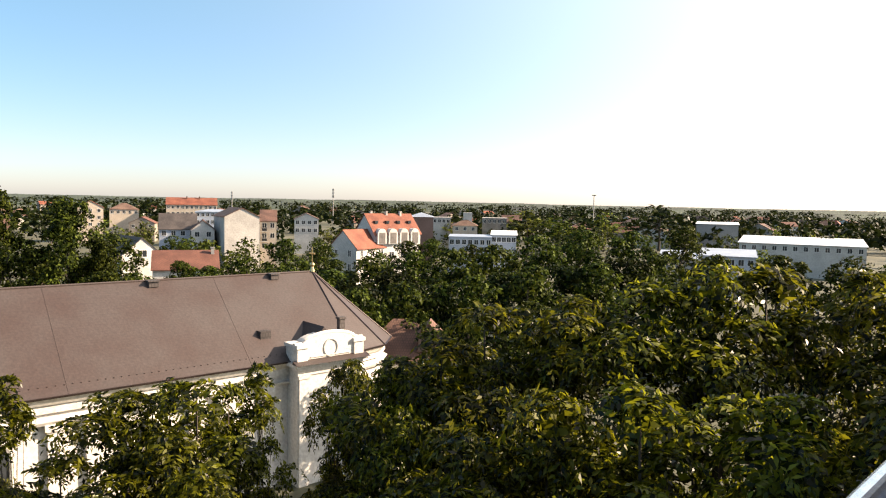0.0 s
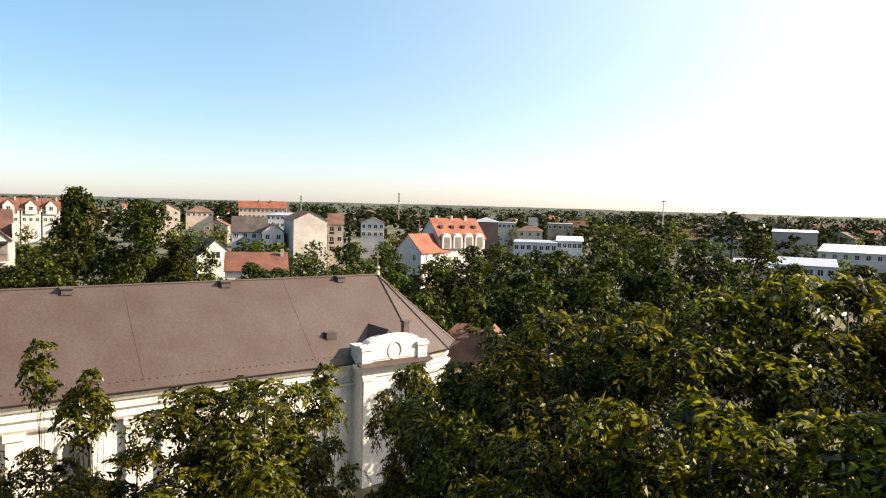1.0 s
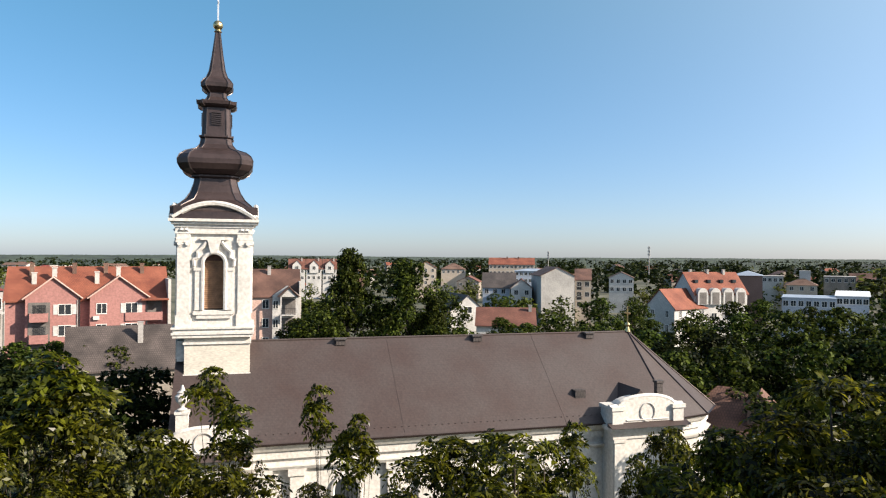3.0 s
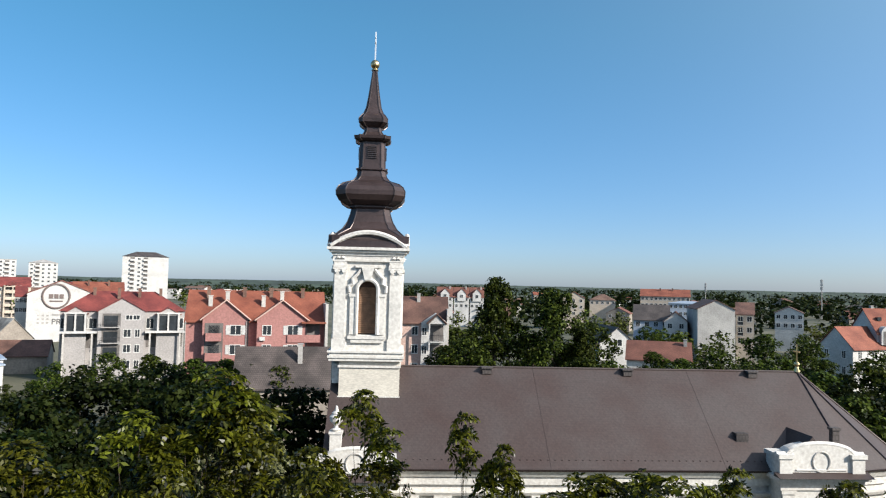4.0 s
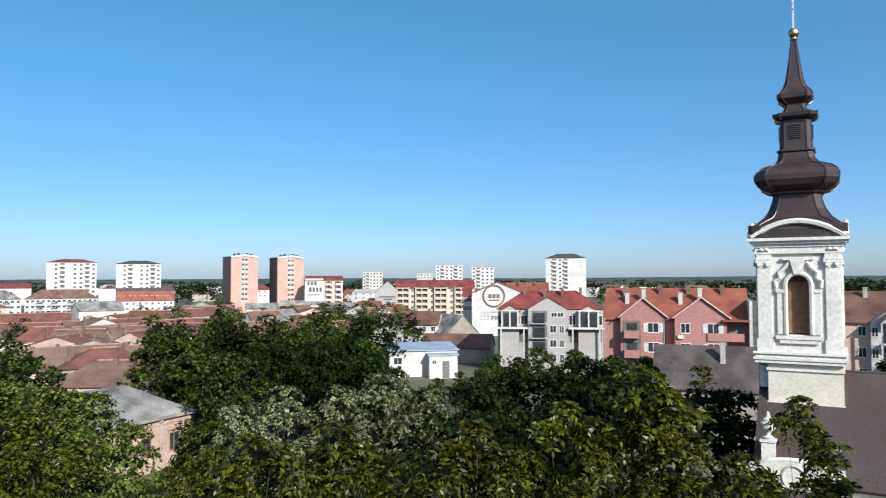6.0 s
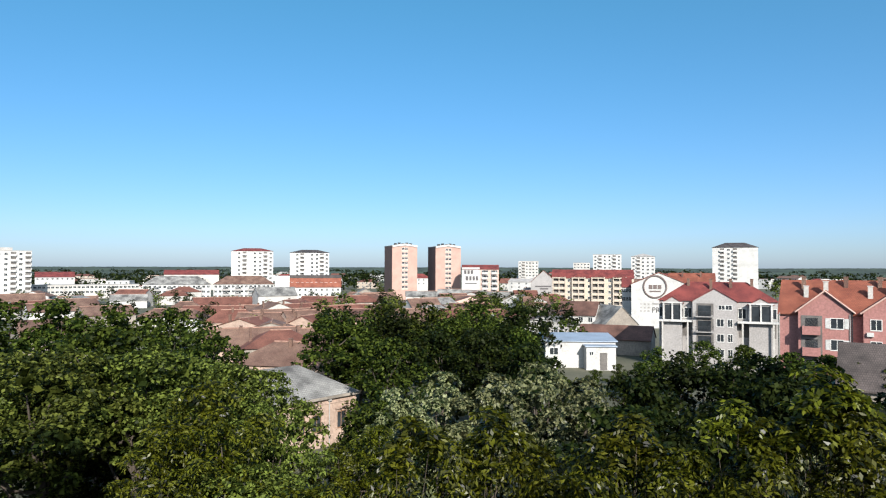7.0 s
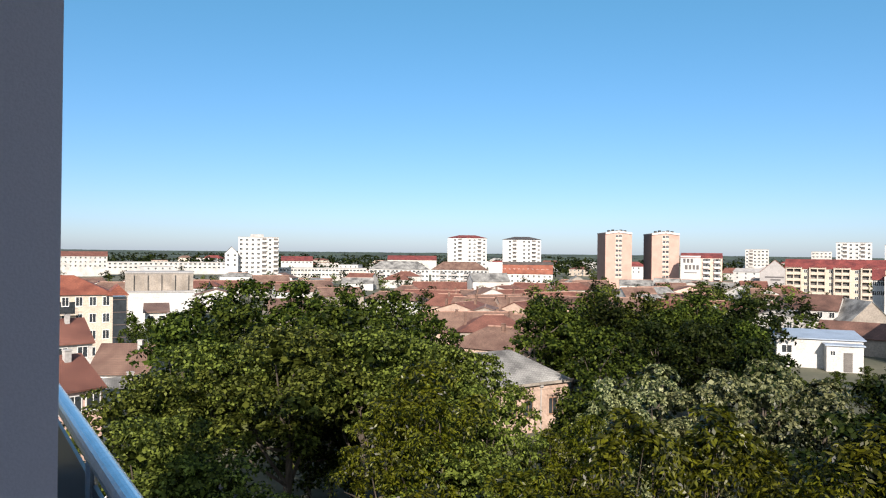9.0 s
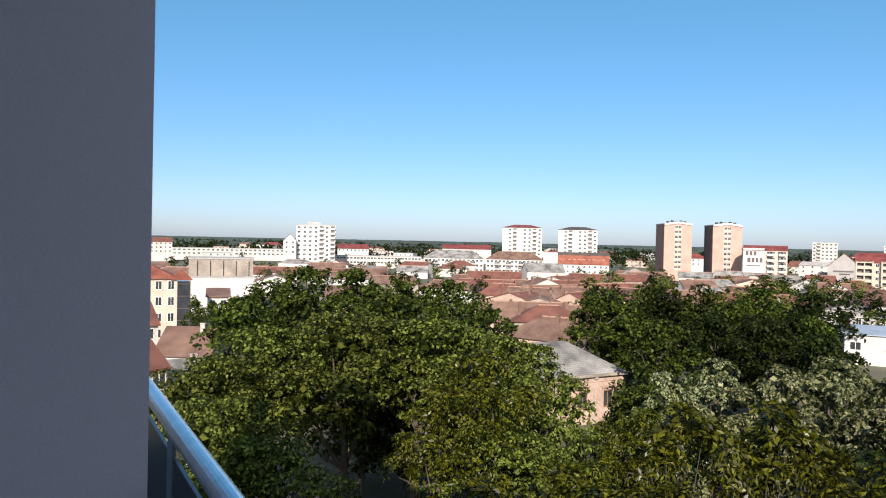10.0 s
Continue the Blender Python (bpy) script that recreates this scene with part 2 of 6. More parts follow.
def box(bm, x0, x1, y0, y1, z0, z1):
    v = [bm.verts.new(c) for c in ((x0, y0, z0), (x1, y0, z0), (x1, y1, z0), (x0, y1, z0), (x0, y0, z1), (x1, y0, z1), (x1, y1, z1), (x0, y1, z1))]
    for f in ((0, 1, 2, 3), (4, 5, 6, 7), (0, 1, 5, 4), (1, 2, 6, 5), (2, 3, 7, 6), (3, 0, 4, 7)):
        bm.faces.new([v[i] for i in f])
    return v


def boxes(*dims):
    bm = bmesh.new()
    for d in dims:
        box(bm, *d)
    return bm


def prism(bm, outline, axis, lo, hi):
    """An outline of (a, b) pushed along an axis: 'x' gives (along, a, b), 'y' gives (a, along, b), 'z' gives (a, b, along)."""
    def place(a, b, c):
        return {"x": (c, a, b), "y": (a, c, b), "z": (a, b, c)}[axis]
    p = [bm.verts.new(place(a, b, lo)) for a, b in outline]
    q = [bm.verts.new(place(a, b, hi)) for a, b in outline]
    bm.faces.new(p)
    bm.faces.new(q)
    k = len(p)
    for i in range(k):
        bm.faces.new((p[i], p[(i + 1) % k], q[(i + 1) % k], q[i]))


def tube(bm, a, b, r0, r1, sides=8):
    a, b = Vector(a), Vector(b)
    d = (b - a).normalized()
    u = d.orthogonal().normalized()
    w = d.cross(u)
    rings = []
    for c, r in ((a, r0), (b, r1)):
        rings.append([bm.verts.new(c + r * (math.cos(2 * math.pi * i / sides) * u + math.sin(2 * math.pi * i / sides) * w)) for i in range(sides)])
    for i in range(sides):
        bm.faces.new((rings[0][i], rings[0][(i + 1) % sides], rings[1][(i + 1) % sides], rings[1][i]))
    bm.faces.new(rings[0])
    bm.faces.new(rings[1])


def pipe(bm, line, r, sides=6):
    """One bent round bar along a line of points."""
    line = [Vector(c) for c in line]
    rings = []
    for i, c in enumerate(line):
        d = (line[min(i + 1, len(line) - 1)] - line[max(i - 1, 0)]).normalized()
        u = d.cross(Vector((0.3, 1, 0.2))).normalized()
        w = d.cross(u)
        rings.append([c + r * (math.cos(2 * math.pi * k / sides) * u + math.sin(2 * math.pi * k / sides) * w) for k in range(sides)])
    loft(bm, rings)


def lattice(xs, zs, holes, y0, y1):
    """One flat frame: a grid of bars with the cells in holes left open."""
    bm = bmesh.new()
    v = {}

    def vert(i, k, y):
        if (i, k, y) not in v:
            v[i, k, y] = bm.verts.new((xs[i], y, zs[k]))
        return v[i, k, y]
    full = {(i, k) for i in range(len(xs) - 1) for k in range(len(zs) - 1)} - set(holes)
    for i, k in full:
        for y in (y0, y1):
            bm.faces.new([vert(a, b, y) for a, b in ((i, k), (i + 1, k), (i + 1, k + 1), (i, k + 1))])
        for (di, dk), (a, b) in {(-1, 0): ((i, k), (i, k + 1)), (1, 0): ((i + 1, k), (i + 1, k + 1)), (0, -1): ((i, k), (i + 1, k)), (0, 1): ((i, k + 1), (i + 1, k + 1))}.items():
            if (i + di, k + dk) not in full:
                bm.faces.new([vert(*a, y0), vert(*b, y0), vert(*b, y1), vert(*a, y1)])
    return bm


def stack(name, mat, parent, *dims, turn=None, label=""):
    """A part from a main box, with mouldings on it as parts of its own."""
    top = None
    for d in dims:
        bm = boxes(d)
        if turn:
            bmesh.ops.transform(bm, matrix=turn, verts=bm.verts)
        made = part(name if top is None else "moulding", bm, mat, top or parent, label if top is None else "")
        top = top or made
    return top


def loft(bm, rings, close=True):
    """Skins rings of points that have equal counts."""
    made = [[bm.verts.new(p) for p in ring] for ring in rings]
    k = len(made[0])
    for lo, hi in zip(made, made[1:]):
        for i in range(k):
            bm.faces.new((lo[i], lo[(i + 1) % k], hi[(i + 1) % k], hi[i]))
    if close:
        bm.faces.new(made[0])
        bm.faces.new(made[-1])


def empty(name, m, label, category, group="", kind=""):
    ob = new(name)
    ob.matrix_basis = m
    return tagged(ob, label, category, group, kind)


# ---- ground and distance ----
bm = bmesh.new()
rings = [0, 60, 200, 600, 1500, 3000, 4800]
rows_ = []
for r in rings[1:]:
    rows_.append([bm.verts.new(at(a * 10, r, 0)) for a in range(36)])
centre = bm.verts.new((0, 0, 0))
for i in range(36):
    bm.faces.new((centre, rows_[0][i], rows_[0][(i + 1) % 36]))
    for lo, hi in zip(rows_, rows_[1:]):
        bm.faces.new((lo[i], hi[i], hi[(i + 1) % 36], lo[(i + 1) % 36]))
tagged(part("ground", bm, "ground"), "dry grassy and paved town ground", "ground", kind="structure")


def hills(name, label, d, step, height, a0, a1, thick):
    """A low wooded rise along the horizon."""
    bm = bmesh.new()
    rows_ = []
    az = a0
    while az <= a1:
        k = noise.noise(Vector((az * 0.05, d * 0.01, 3))) * 0.5 + noise.noise(Vector((az * 0.3, d * 0.01, 7))) * 0.25 + noise.noise(Vector((az * 1.7, d, 1))) * 0.16 + noise.noise(Vector((az * 7.3, d, 4))) * 0.22
        h = max(2.0, height(az) * (1 + 0.5 * k))
        rows_.append([bm.verts.new(at(az, d + e, z)) for e, z in ((-thick, 0), (-thick * 0.4, h * 0.7), (0, h), (thick, 0))])
        az += step
    for lo, hi in zip(rows_, rows_[1:]):
        for i in range(3):
            bm.faces.new((lo[i], hi[i], hi[i + 1], lo[i + 1]))
    tagged(part(name, bm, "hill"), label, "hill", kind="structure")


hills("backdrop_far_hill", "low wooded ridge on the horizon", 4300, 0.12, lambda a: 15 + 6 * math.exp(-((a - 15) / 40) ** 2), -40, 165, 300)
hills("backdrop_middle_hill", "wooded rise before the horizon", 2600, 0.1, lambda a: 11 + 5 * math.exp(-((a - 15) / 35) ** 2), -40, 165, 200)
hills("backdrop_near_hill", "belt of distant woods past the town", 1500, 0.1, lambda a: 9 + 5 * math.exp(-((a - 15) / 30) ** 2), -40, 165, 120)


# ---- church ----
CH_AZ = 49.0
church = empty("church", Matrix.Translation(at(CH_AZ, 49.3)) @ pose(0, 0, 0, 0, 0, CH_AZ), "white baroque church with a brown roof and a dark bulbous spire", "church")
# local frame: x to the east along the nave, y away to the north, ridge over y = 0
HALF, EAVE, RIDGE, EAST, WEST = 6.5, 8.76, 14.2, 29.2, -4.2
wall_out = [(WEST, -HALF + 0.7)] + [(EAST + (HALF - 0.7) * math.sin(radians(a)), -(HALF - 0.7) * math.cos(radians(a))) for a in range(0, 181, 30)] + [(WEST, HALF - 0.7)]
bm = bmesh.new()
prism(bm, wall_out, "z", 0, EAVE - 0.12)
part("wall", bm, "church_white", church, "white plastered nave wall")


def rim(lo_out, hi_out, z0, z1):
    """A moulding that runs round the nave and the apse."""
    bm = bmesh.new()

    def ring(o):
        r = HALF - 0.7 + o
        return [(WEST - o * 0.3, -r)] + [(EAST + r * math.sin(radians(a)), -r * math.cos(radians(a))) for a in range(0, 181, 30)] + [(WEST - o * 0.3, r)]
    loft(bm, [[(x, y, z0) for x, y in ring(lo_out)], [(x, y, z1) for x, y in ring(hi_out)]])
    return bm


part("cornice", rim(0.35, 0.62, 8.25, 8.66), "church_white", church, "white eaves cornice")
part("cornice", rim(0.22, 0.22, 7.75, 8.25), "church_white", church)
part("cornice", rim(0.30, 0.42, 7.1, 7.3), "church_white", church)
part("gutter", rim(0.72, 0.80, 8.67, 8.80), "spire_copper", church, "dark metal gutter")
bm = bmesh.new()
eave_ring = [(WEST, -HALF)] + [(EAST + HALF * math.sin(radians(a)), -HALF * math.cos(radians(a))) for a in range(0, 181, 30)] + [(WEST, HALF)]
ev = [bm.verts.new((x, y, EAVE)) for x, y in eave_ring]
top_e, top_w = bm.verts.new((EAST, 0, RIDGE)), bm.verts.new((WEST, 0, RIDGE))
bm.faces.new((ev[0], ev[1], top_e, top_w))
for i in range(1, len(ev) - 2):
    bm.faces.new((ev[i], ev[i + 1], top_e))
bm.faces.new((ev[-2], ev[-1], top_w, top_e))
bm.faces.new((ev[-1], ev[0], top_w))
bm.faces.new(ev)
roof = part("roof", bm, "church_roof", church, "smooth grey-brown sheet roof with faint seams")
# seams, ridge roll and hip roll
slope = (RIDGE - EAVE) / HALF
for x in (9.8, 20.9):
    bm = bmesh.new()
    tube(bm, (x, -HALF, EAVE + 0.005), (x, 0, RIDGE + 0.005), 0.012, 0.012, 5)
    part("seam", bm, "church_roof", roof)
bm = bmesh.new()
tube(bm, (WEST, 0, RIDGE), (EAST, 0, RIDGE), 0.09, 0.09, 6)
part("ridge_roll", bm, "church_roof", roof)
for a in (0, 30, 60):
    bm = bmesh.new()
    tube(bm, (EAST, 0, RIDGE + 0.02), (EAST + HALF * math.sin(radians(a)), -HALF * math.cos(radians(a)), EAVE + 0.02), 0.07, 0.07, 6)
    part("hip_roll", bm, "spire_copper", roof, "dark hip flashing")


def on_slope(x, run):
    return Vector((x, -HALF + run, EAVE + run * slope))


for x in (6.5, 16.5, 25.6):
    p = on_slope(x, HALF - 0.35)
    part("roof_vent", boxes((x - 0.32, x + 0.32, p.y - 0.25, p.y + 0.25, p.z - 0.1, p.z + 0.30), (x - 0.4, x + 0.4, p.y - 0.35, p.y + 0.3, p.z + 0.27, p.z + 0.36)), "dark_tile", church, "small dark roof vent")
for x, run in ((22.7, 2.0), (-0.3, 1.3)):
    p = on_slope(x, run)
    bm = boxes((x - 0.4, x + 0.4, p.y - 0.3, p.y + 0.3, p.z - 0.3, p.z + 0.30))
    part("skylight", bm, "dark_tile", church, "dark roof hatch")
for k in range(52):
    x = 0.9 + k * 0.44
    p = on_slope(x, 0.55)
    part("snow_guard", boxes((x - 0.025, x + 0.025, p.y - 0.02, p.y + 0.03, p.z - 0.02, p.z + 0.06)), "church_roof", church)
# pilasters and windows of the nave
for x in (1.2, 3.2, 9.2, 11.2, 17.2, 19.2, 22.2):
    stack("pilaster", "church_white", church, (x - 0.42, x + 0.42, -HALF + 0.42, -HALF + 0.75, 0, 6.7), (x - 0.55, x + 0.55, -HALF + 0.32, -HALF + 0.75, 6.7, 7.1))
for x in (6.2, 14.2):
    bm = bmesh.new()
    arc = [(x - 0.85, 2.8)] + [(x - 0.85 * math.cos(radians(a)), 5.6 + 0.85 * math.sin(radians(a))) for a in range(0, 181, 20)] + [(x + 0.85, 2.8)]
    prism(bm, arc, "y", -HALF + 0.62, -HALF + 0.75)
    w = part("window", bm, "pane", church, "tall arched nave window")
    bm = bmesh.new()
    pipe(bm, [(xa, -HALF + 0.62, za) for xa, za in arc], 0.14)
    part("surround", bm, "church_white", w)


def pediment_block(x0, x1, y, ztop, zbase, rise, name, label):
    """A projecting bay with a segmental gable that has an oval in the middle."""
    cx, w = (x0 + x1) / 2, x1 - x0
    bay = stack(name, "church_white", church, (x0 + 0.15, x1 - 0.15, y + 0.25, y + 2.2, 0, zbase - 0.5), (x0, x1, y, y + 2.2, zbase - 0.5, zbase - 0.25), (x0 - 0.25, x1 + 0.25, y - 0.25, y + 2.2, zbase - 0.25, zbase), label=label)
    bm = bmesh.new()
    arch = [(x0 + 0.05, zbase + 0.02), (x1 - 0.05, zbase + 0.02), (x1 - 0.05, ztop - 0.25)]
    arch += [(cx + (w * 0.38) * math.cos(radians(a)), ztop - 0.25 + (rise + 0.25) * math.sin(radians(a))) for a in range(0, 181, 12)]
    arch += [(x0 + 0.05, ztop - 0.25)]
    prism(bm, arch, "y", y + 0.15, y + 1.5)
    gable = part("gable", bm, "church_white", bay, "curved white gable with an oval medallion")
    bm = bmesh.new()
    curve = [(x0 - 0.1, ztop - 0.12), (x0 + w * 0.11, ztop - 0.12)]
    curve += [(cx - (w * 0.39) * math.cos(radians(a)), ztop - 0.15 + (rise + 0.22) * math.sin(radians(a))) for a in range(0, 181, 12)]
    curve += [(x1 - w * 0.11, ztop - 0.12), (x1 + 0.1, ztop - 0.12)]
    pipe(bm, [(xa, y + 0.35, za) for xa, za in curve], 0.2)
    part("coping", bm, "church_white", bay)
    for sx in (x0 + 0.38, x1 - 0.38):
        part("pier", boxes((sx - 0.4, sx + 0.4, y, y + 1.6, zbase + 0.02, ztop - 0.3)), "church_white", bay)
        part("pier_cap", boxes((sx - 0.5, sx + 0.5, y - 0.1, y + 1.7, ztop - 0.3, ztop - 0.05)), "church_white", bay)
    bm = bmesh.new()
    oval = [(cx + 0.55 * math.cos(radians(a)), y + 0.13, zbase + 0.85 + 0.62 * math.sin(radians(a))) for a in range(0, 361, 18)]
    pipe(bm, oval, 0.06)
    part("medallion", bm, "offwhite", bay, "oval relief ring")
    bm = bmesh.new()
    tube(bm, (cx - w * 0.3, y + 0.12, zbase + 0.35), (cx + w * 0.3, y + 0.12, zbase + 0.35), 0.05, 0.05, 6)
    part("string_course", bm, "church_white", bay)
    for sx in (x0 + 0.6, x1 - 0.6):
        stack("pilaster", "church_white", bay, (sx - 0.38, sx + 0.38, y + 0.12, y + 0.3, 0, zbase - 1.1), (sx - 0.48, sx + 0.48, y + 0.04, y + 0.3, zbase - 1.1, zbase - 0.9))
    part("architrave", boxes((x0 + 0.1, x1 - 0.1, y + 0.14, y + 0.3, zbase - 0.88, zbase - 0.74)), "church_white", bay)
    bm = bmesh.new()
    prism(bm, [(y - 0.55, zbase - 0.02), (y + 0.2, zbase + 0.22), (y + 0.2, zbase - 0.02)], "x", x0 - 0.3, x1 + 0.3)
    part("skirt_roof", bm, "church_roof", bay, "narrow sheet metal skirt")
    return bay


pediment_block(23.7, 29.1, -7.5, 10.10, 8.74, 0.45, "side_bay", "projecting white bay with a curved gable")
bm = bmesh.new()
prism(bm, [(24.6, 8.9), (27.8, 8.9), (26.2, 11.0)], "y", -6.8, -3.8)
part("bay_roof", bm, "church_roof", church, "small roof behind the curved gable")
part("chimney", boxes((27.95, 28.4, -6.1, -5.7, 9.2, 11.35), (27.88, 28.47, -6.17, -5.63, 11.25, 11.4)), "dark_tile", church, "slim dark roof chimney")
pediment_block(-4.4, 0.2, -7.4, 9.6, 8.4, 0.4, "porch_bay", "white porch bay with a curved gable")

# tower
TX, TW = -1.87, 2.32  # middle and half width
part("tower_base", boxes((-3.62, TX + TW - 0.05, -TW + 0.2, TW - 0.2, 8, 15.0)), "church_cream", church, "cream plastered lower stage of the tower")
part("tower_shaft", boxes((TX - TW + 0.78, TX + TW - 0.78, -TW + 0.78, TW - 0.78, 15.0, 22.0)), "louvre_back", church, "dark inside of the belfry")
for z0, z1, o in ((14.75, 14.95, 0.12), (14.95, 15.1, 0.2), (15.3, 15.42, 0.22), (15.1, 15.3, 0.10), (12.3, 12.42, 0.02), (14.3, 14.45, 0.04)):
    part("belt_course", boxes((TX - TW - o, TX + TW + o, -TW - o, TW + o, z0, z1)) if z0 > 14.6 else boxes((-3.66 - o, TX + TW - 0.02 + o, -TW + 0.13 - o, TW, z0, z1)), "church_white", church)
for z0, z1, o in ((21.35, 21.5, 0.05), (21.5, 21.75, 0.02), (21.75, 21.95, 0.10), (21.95, 22.12, 0.26), (22.12, 22.3, 0.42)):
    part("belfry_cornice", boxes((TX - TW - o, TX + TW + o, -TW - o, TW + o, z0, z1)), "church_white", church)
for side in range(4):
    turn = Matrix.Translation((TX, 0, 0)) @ pose(0, 0, 0, 0, 0, 90 * side)
    for sx in (-1, 1):
        x = sx * (TW - 0.48)
        dims = [(x - 0.38, x + 0.38, -TW + 0.03, -TW + 0.3, 16.2, 20.5), (x - 0.46, x + 0.46, -TW, -TW + 0.3, 15.42, 16.2), (x - 0.46, x + 0.46, -TW - 0.06, -TW + 0.3, 20.95, 21.1), (x - 0.42, x + 0.42, -TW - 0.02, -TW + 0.3, 21.1, 21.35)]
        for k in range(3):
            o = 0.02 + 0.035 * k
            dims.append((x - 0.38 - o, x + 0.38 + o, -TW + 0.03 - o, -TW + 0.3, 20.5 + k * 0.15, 20.64 + k * 0.15))
        stack("pilaster", "church_white", church, *dims, turn=turn)
        for k in (-1, 1):
            bm = bmesh.new()
            tube(bm, (x + k * 0.24, -TW - 0.12, 20.72), (x + k * 0.24, -TW + 0.1, 20.72), 0.14, 0.14, 10)
            bmesh.ops.transform(bm, matrix=turn, verts=bm.verts)
            part("capital_scroll", bm, "church_white", church)
            bm = bmesh.new()
            tube(bm, (x + k * 0.15, -TW - 0.1, 21.5), (x + k * 0.15, -TW + 0.1, 21.72), 0.13, 0.10, 8)
            bmesh.ops.transform(bm, matrix=turn, verts=bm.verts)
            part("bracket", bm, "church_white", church)
    # arched belfry opening
    arc = [(-0.62, 16.5)] + [(-0.62 * math.cos(radians(a)), 19.5 + 0.66 * math.sin(radians(a))) for a in range(0, 181, 15)] + [(0.62, 16.5)]
    bm = bmesh.new()
    reach = TW - 0.154
    bm = boxes((-reach, -0.66, -TW + 0.15, -TW + 0.75, 15.0, 22.0), (0.66, reach, -TW + 0.15, -TW + 0.75, 15.0, 22.0), (-0.66, 0.66, -TW + 0.15, -TW + 0.75, 15.0, 16.46))
    prism(bm, [(0.66, 22.0), (-0.66, 22.0)] + [(-0.66 * math.cos(radians(a)), 19.5 + 0.70 * math.sin(radians(a))) for a in range(0, 181, 15)], "y", -TW + 0.15, -TW + 0.75)
    bmesh.ops.transform(bm, matrix=turn, verts=bm.verts)
    part("belfry_wall", bm, "church_white", church, "white belfry wall with an arched opening")
    bm = bmesh.new()
    prism(bm, [(x * 1.06, z) for x, z in arc], "y", -TW + 0.70, -TW + 0.77)
    bmesh.ops.transform(bm, matrix=turn, verts=bm.verts)
    opening = part("belfry_window", bm, "louvre_back", church, "arched belfry opening with brown wooden louvres")
    def fitted(name, bm, label=""):
        bmesh.ops.transform(bm, matrix=turn, verts=bm.verts)
        part(name, bm, "church_white", opening, label)
    bm = bmesh.new()
    pipe(bm, [(xa * 1.12, -TW + 0.05, za) for xa, za in arc], 0.13)
    fitted("surround", bm, "white moulded window surround")
    for s in (-1, 1):
        fitted("jamb", boxes((s * 0.98 - 0.17, s * 0.98 + 0.17, -TW + 0.02, -TW + 0.2, 16.5, 19.0)))
        fitted("jamb_cap", boxes((s * 0.98 - 0.24, s * 0.98 + 0.24, -TW - 0.04, -TW + 0.2, 19.0, 19.2)))
        bm = bmesh.new()
        pipe(bm, [(s * a, -TW + 0.04, b) for a, b in ((1.2, 19.3), (1.25, 19.7), (0.98, 19.85), (1.02, 20.2), (0.7, 20.5), (0.45, 20.85))], 0.12)
        fitted("scroll", bm)
    fitted("sill", boxes((-1.25, 1.25, -TW - 0.08, -TW + 0.2, 16.2, 16.42)))
    fitted("apron", boxes((-1.05, 1.05, -TW - 0.02, -TW + 0.2, 15.95, 16.2)))
    bm = bmesh.new()
    prism(bm, [(-0.2, 20.1), (0.2, 20.1), (0.42, 20.95), (-0.42, 20.95)], "y", -TW - 0.12, -TW + 0.2)
    fitted("keystone", bm)
    fitted("hood", boxes((-0.85, 0.85, -TW - 0.06, -TW + 0.2, 20.95, 21.08)))
    for k in range(24):
        bm = bmesh.new()
        z = 16.56 + k * 0.128
        prism(bm, [(-TW + 0.60, z), (-TW + 0.69, z + 0.10), (-TW + 0.69, z + 0.13), (-TW + 0.60, z + 0.03)], "x", -0.64 if z < 19.45 else -0.5, 0.64 if z < 19.45 else 0.5)
        bmesh.ops.transform(bm, matrix=turn, verts=bm.verts)
        part("louvre", bm, "louvre", opening)
    # segmental arch over the cornice
    bm = bmesh.new()
    crown_ = [(-2.62, 22.305)] + [(2.5 * k / 8, 22.34 + 0.92 * (1 - (k / 8) ** 2)) for k in range(-8, 9)] + [(2.62, 22.305)]
    prism(bm, crown_, "y", -TW - 0.18, -TW + 0.9)
    bmesh.ops.transform(bm, matrix=turn, verts=bm.verts)
    hood = part("cornice_arch", bm, "church_roof", church, "arched gable over the belfry cornice")
    bm = bmesh.new()
    pipe(bm, [(xa, -TW - 0.25, za + 0.03) for xa, za in crown_[1:-1]], 0.17)
    bmesh.ops.transform(bm, matrix=turn, verts=bm.verts)
    part("moulding", bm, "church_white", hood, "white arched moulding")
    for s in (-1, 1):
        bm = boxes((s * 2.3 - 0.38, s * 2.3 + 0.38, -TW - 0.12, -TW + 0.4, 22.31, 23.1))
        bmesh.ops.transform(bm, matrix=turn, verts=bm.verts)
        part("corner_block", bm, "spire_copper", church)

# spire: a square with cut corners that swells and narrows
PROFILE = ((22.32, 2.62), (22.75, 2.55), (23.15, 2.30), (23.6, 1.85), (24.1, 1.55), (24.6, 1.38), (25.0, 1.30), (25.12, 1.46), (25.22, 1.46), (25.3, 1.75), (25.55, 2.12), (25.9, 2.32), (26.2, 2.34), (26.5, 2.2), (26.75, 1.9), (26.9, 1.5), (27.0, 1.25), (27.3, 1.02), (27.7, 0.95), (27.78, 1.06), (27.88, 1.06), (27.9, 0.9), (29.75, 0.84), (29.82, 1.05), (29.95, 1.22), (30.15, 1.26), (30.2, 0.8), (30.5, 0.6), (30.8, 0.58), (30.95, 0.78), (31.15, 0.98), (31.4, 1.0), (31.62, 0.86), (31.85, 0.66), (32.3, 0.5), (33.4, 0.33), (35.05, 0.13))


def section(r, cut, z):
    k = r * (1 - cut)
    return [(TX + x, y, z) for x, y in ((-k, -r), (k, -r), (r, -k), (r, k), (k, r), (-k, r), (-r, k), (-r, -k))]


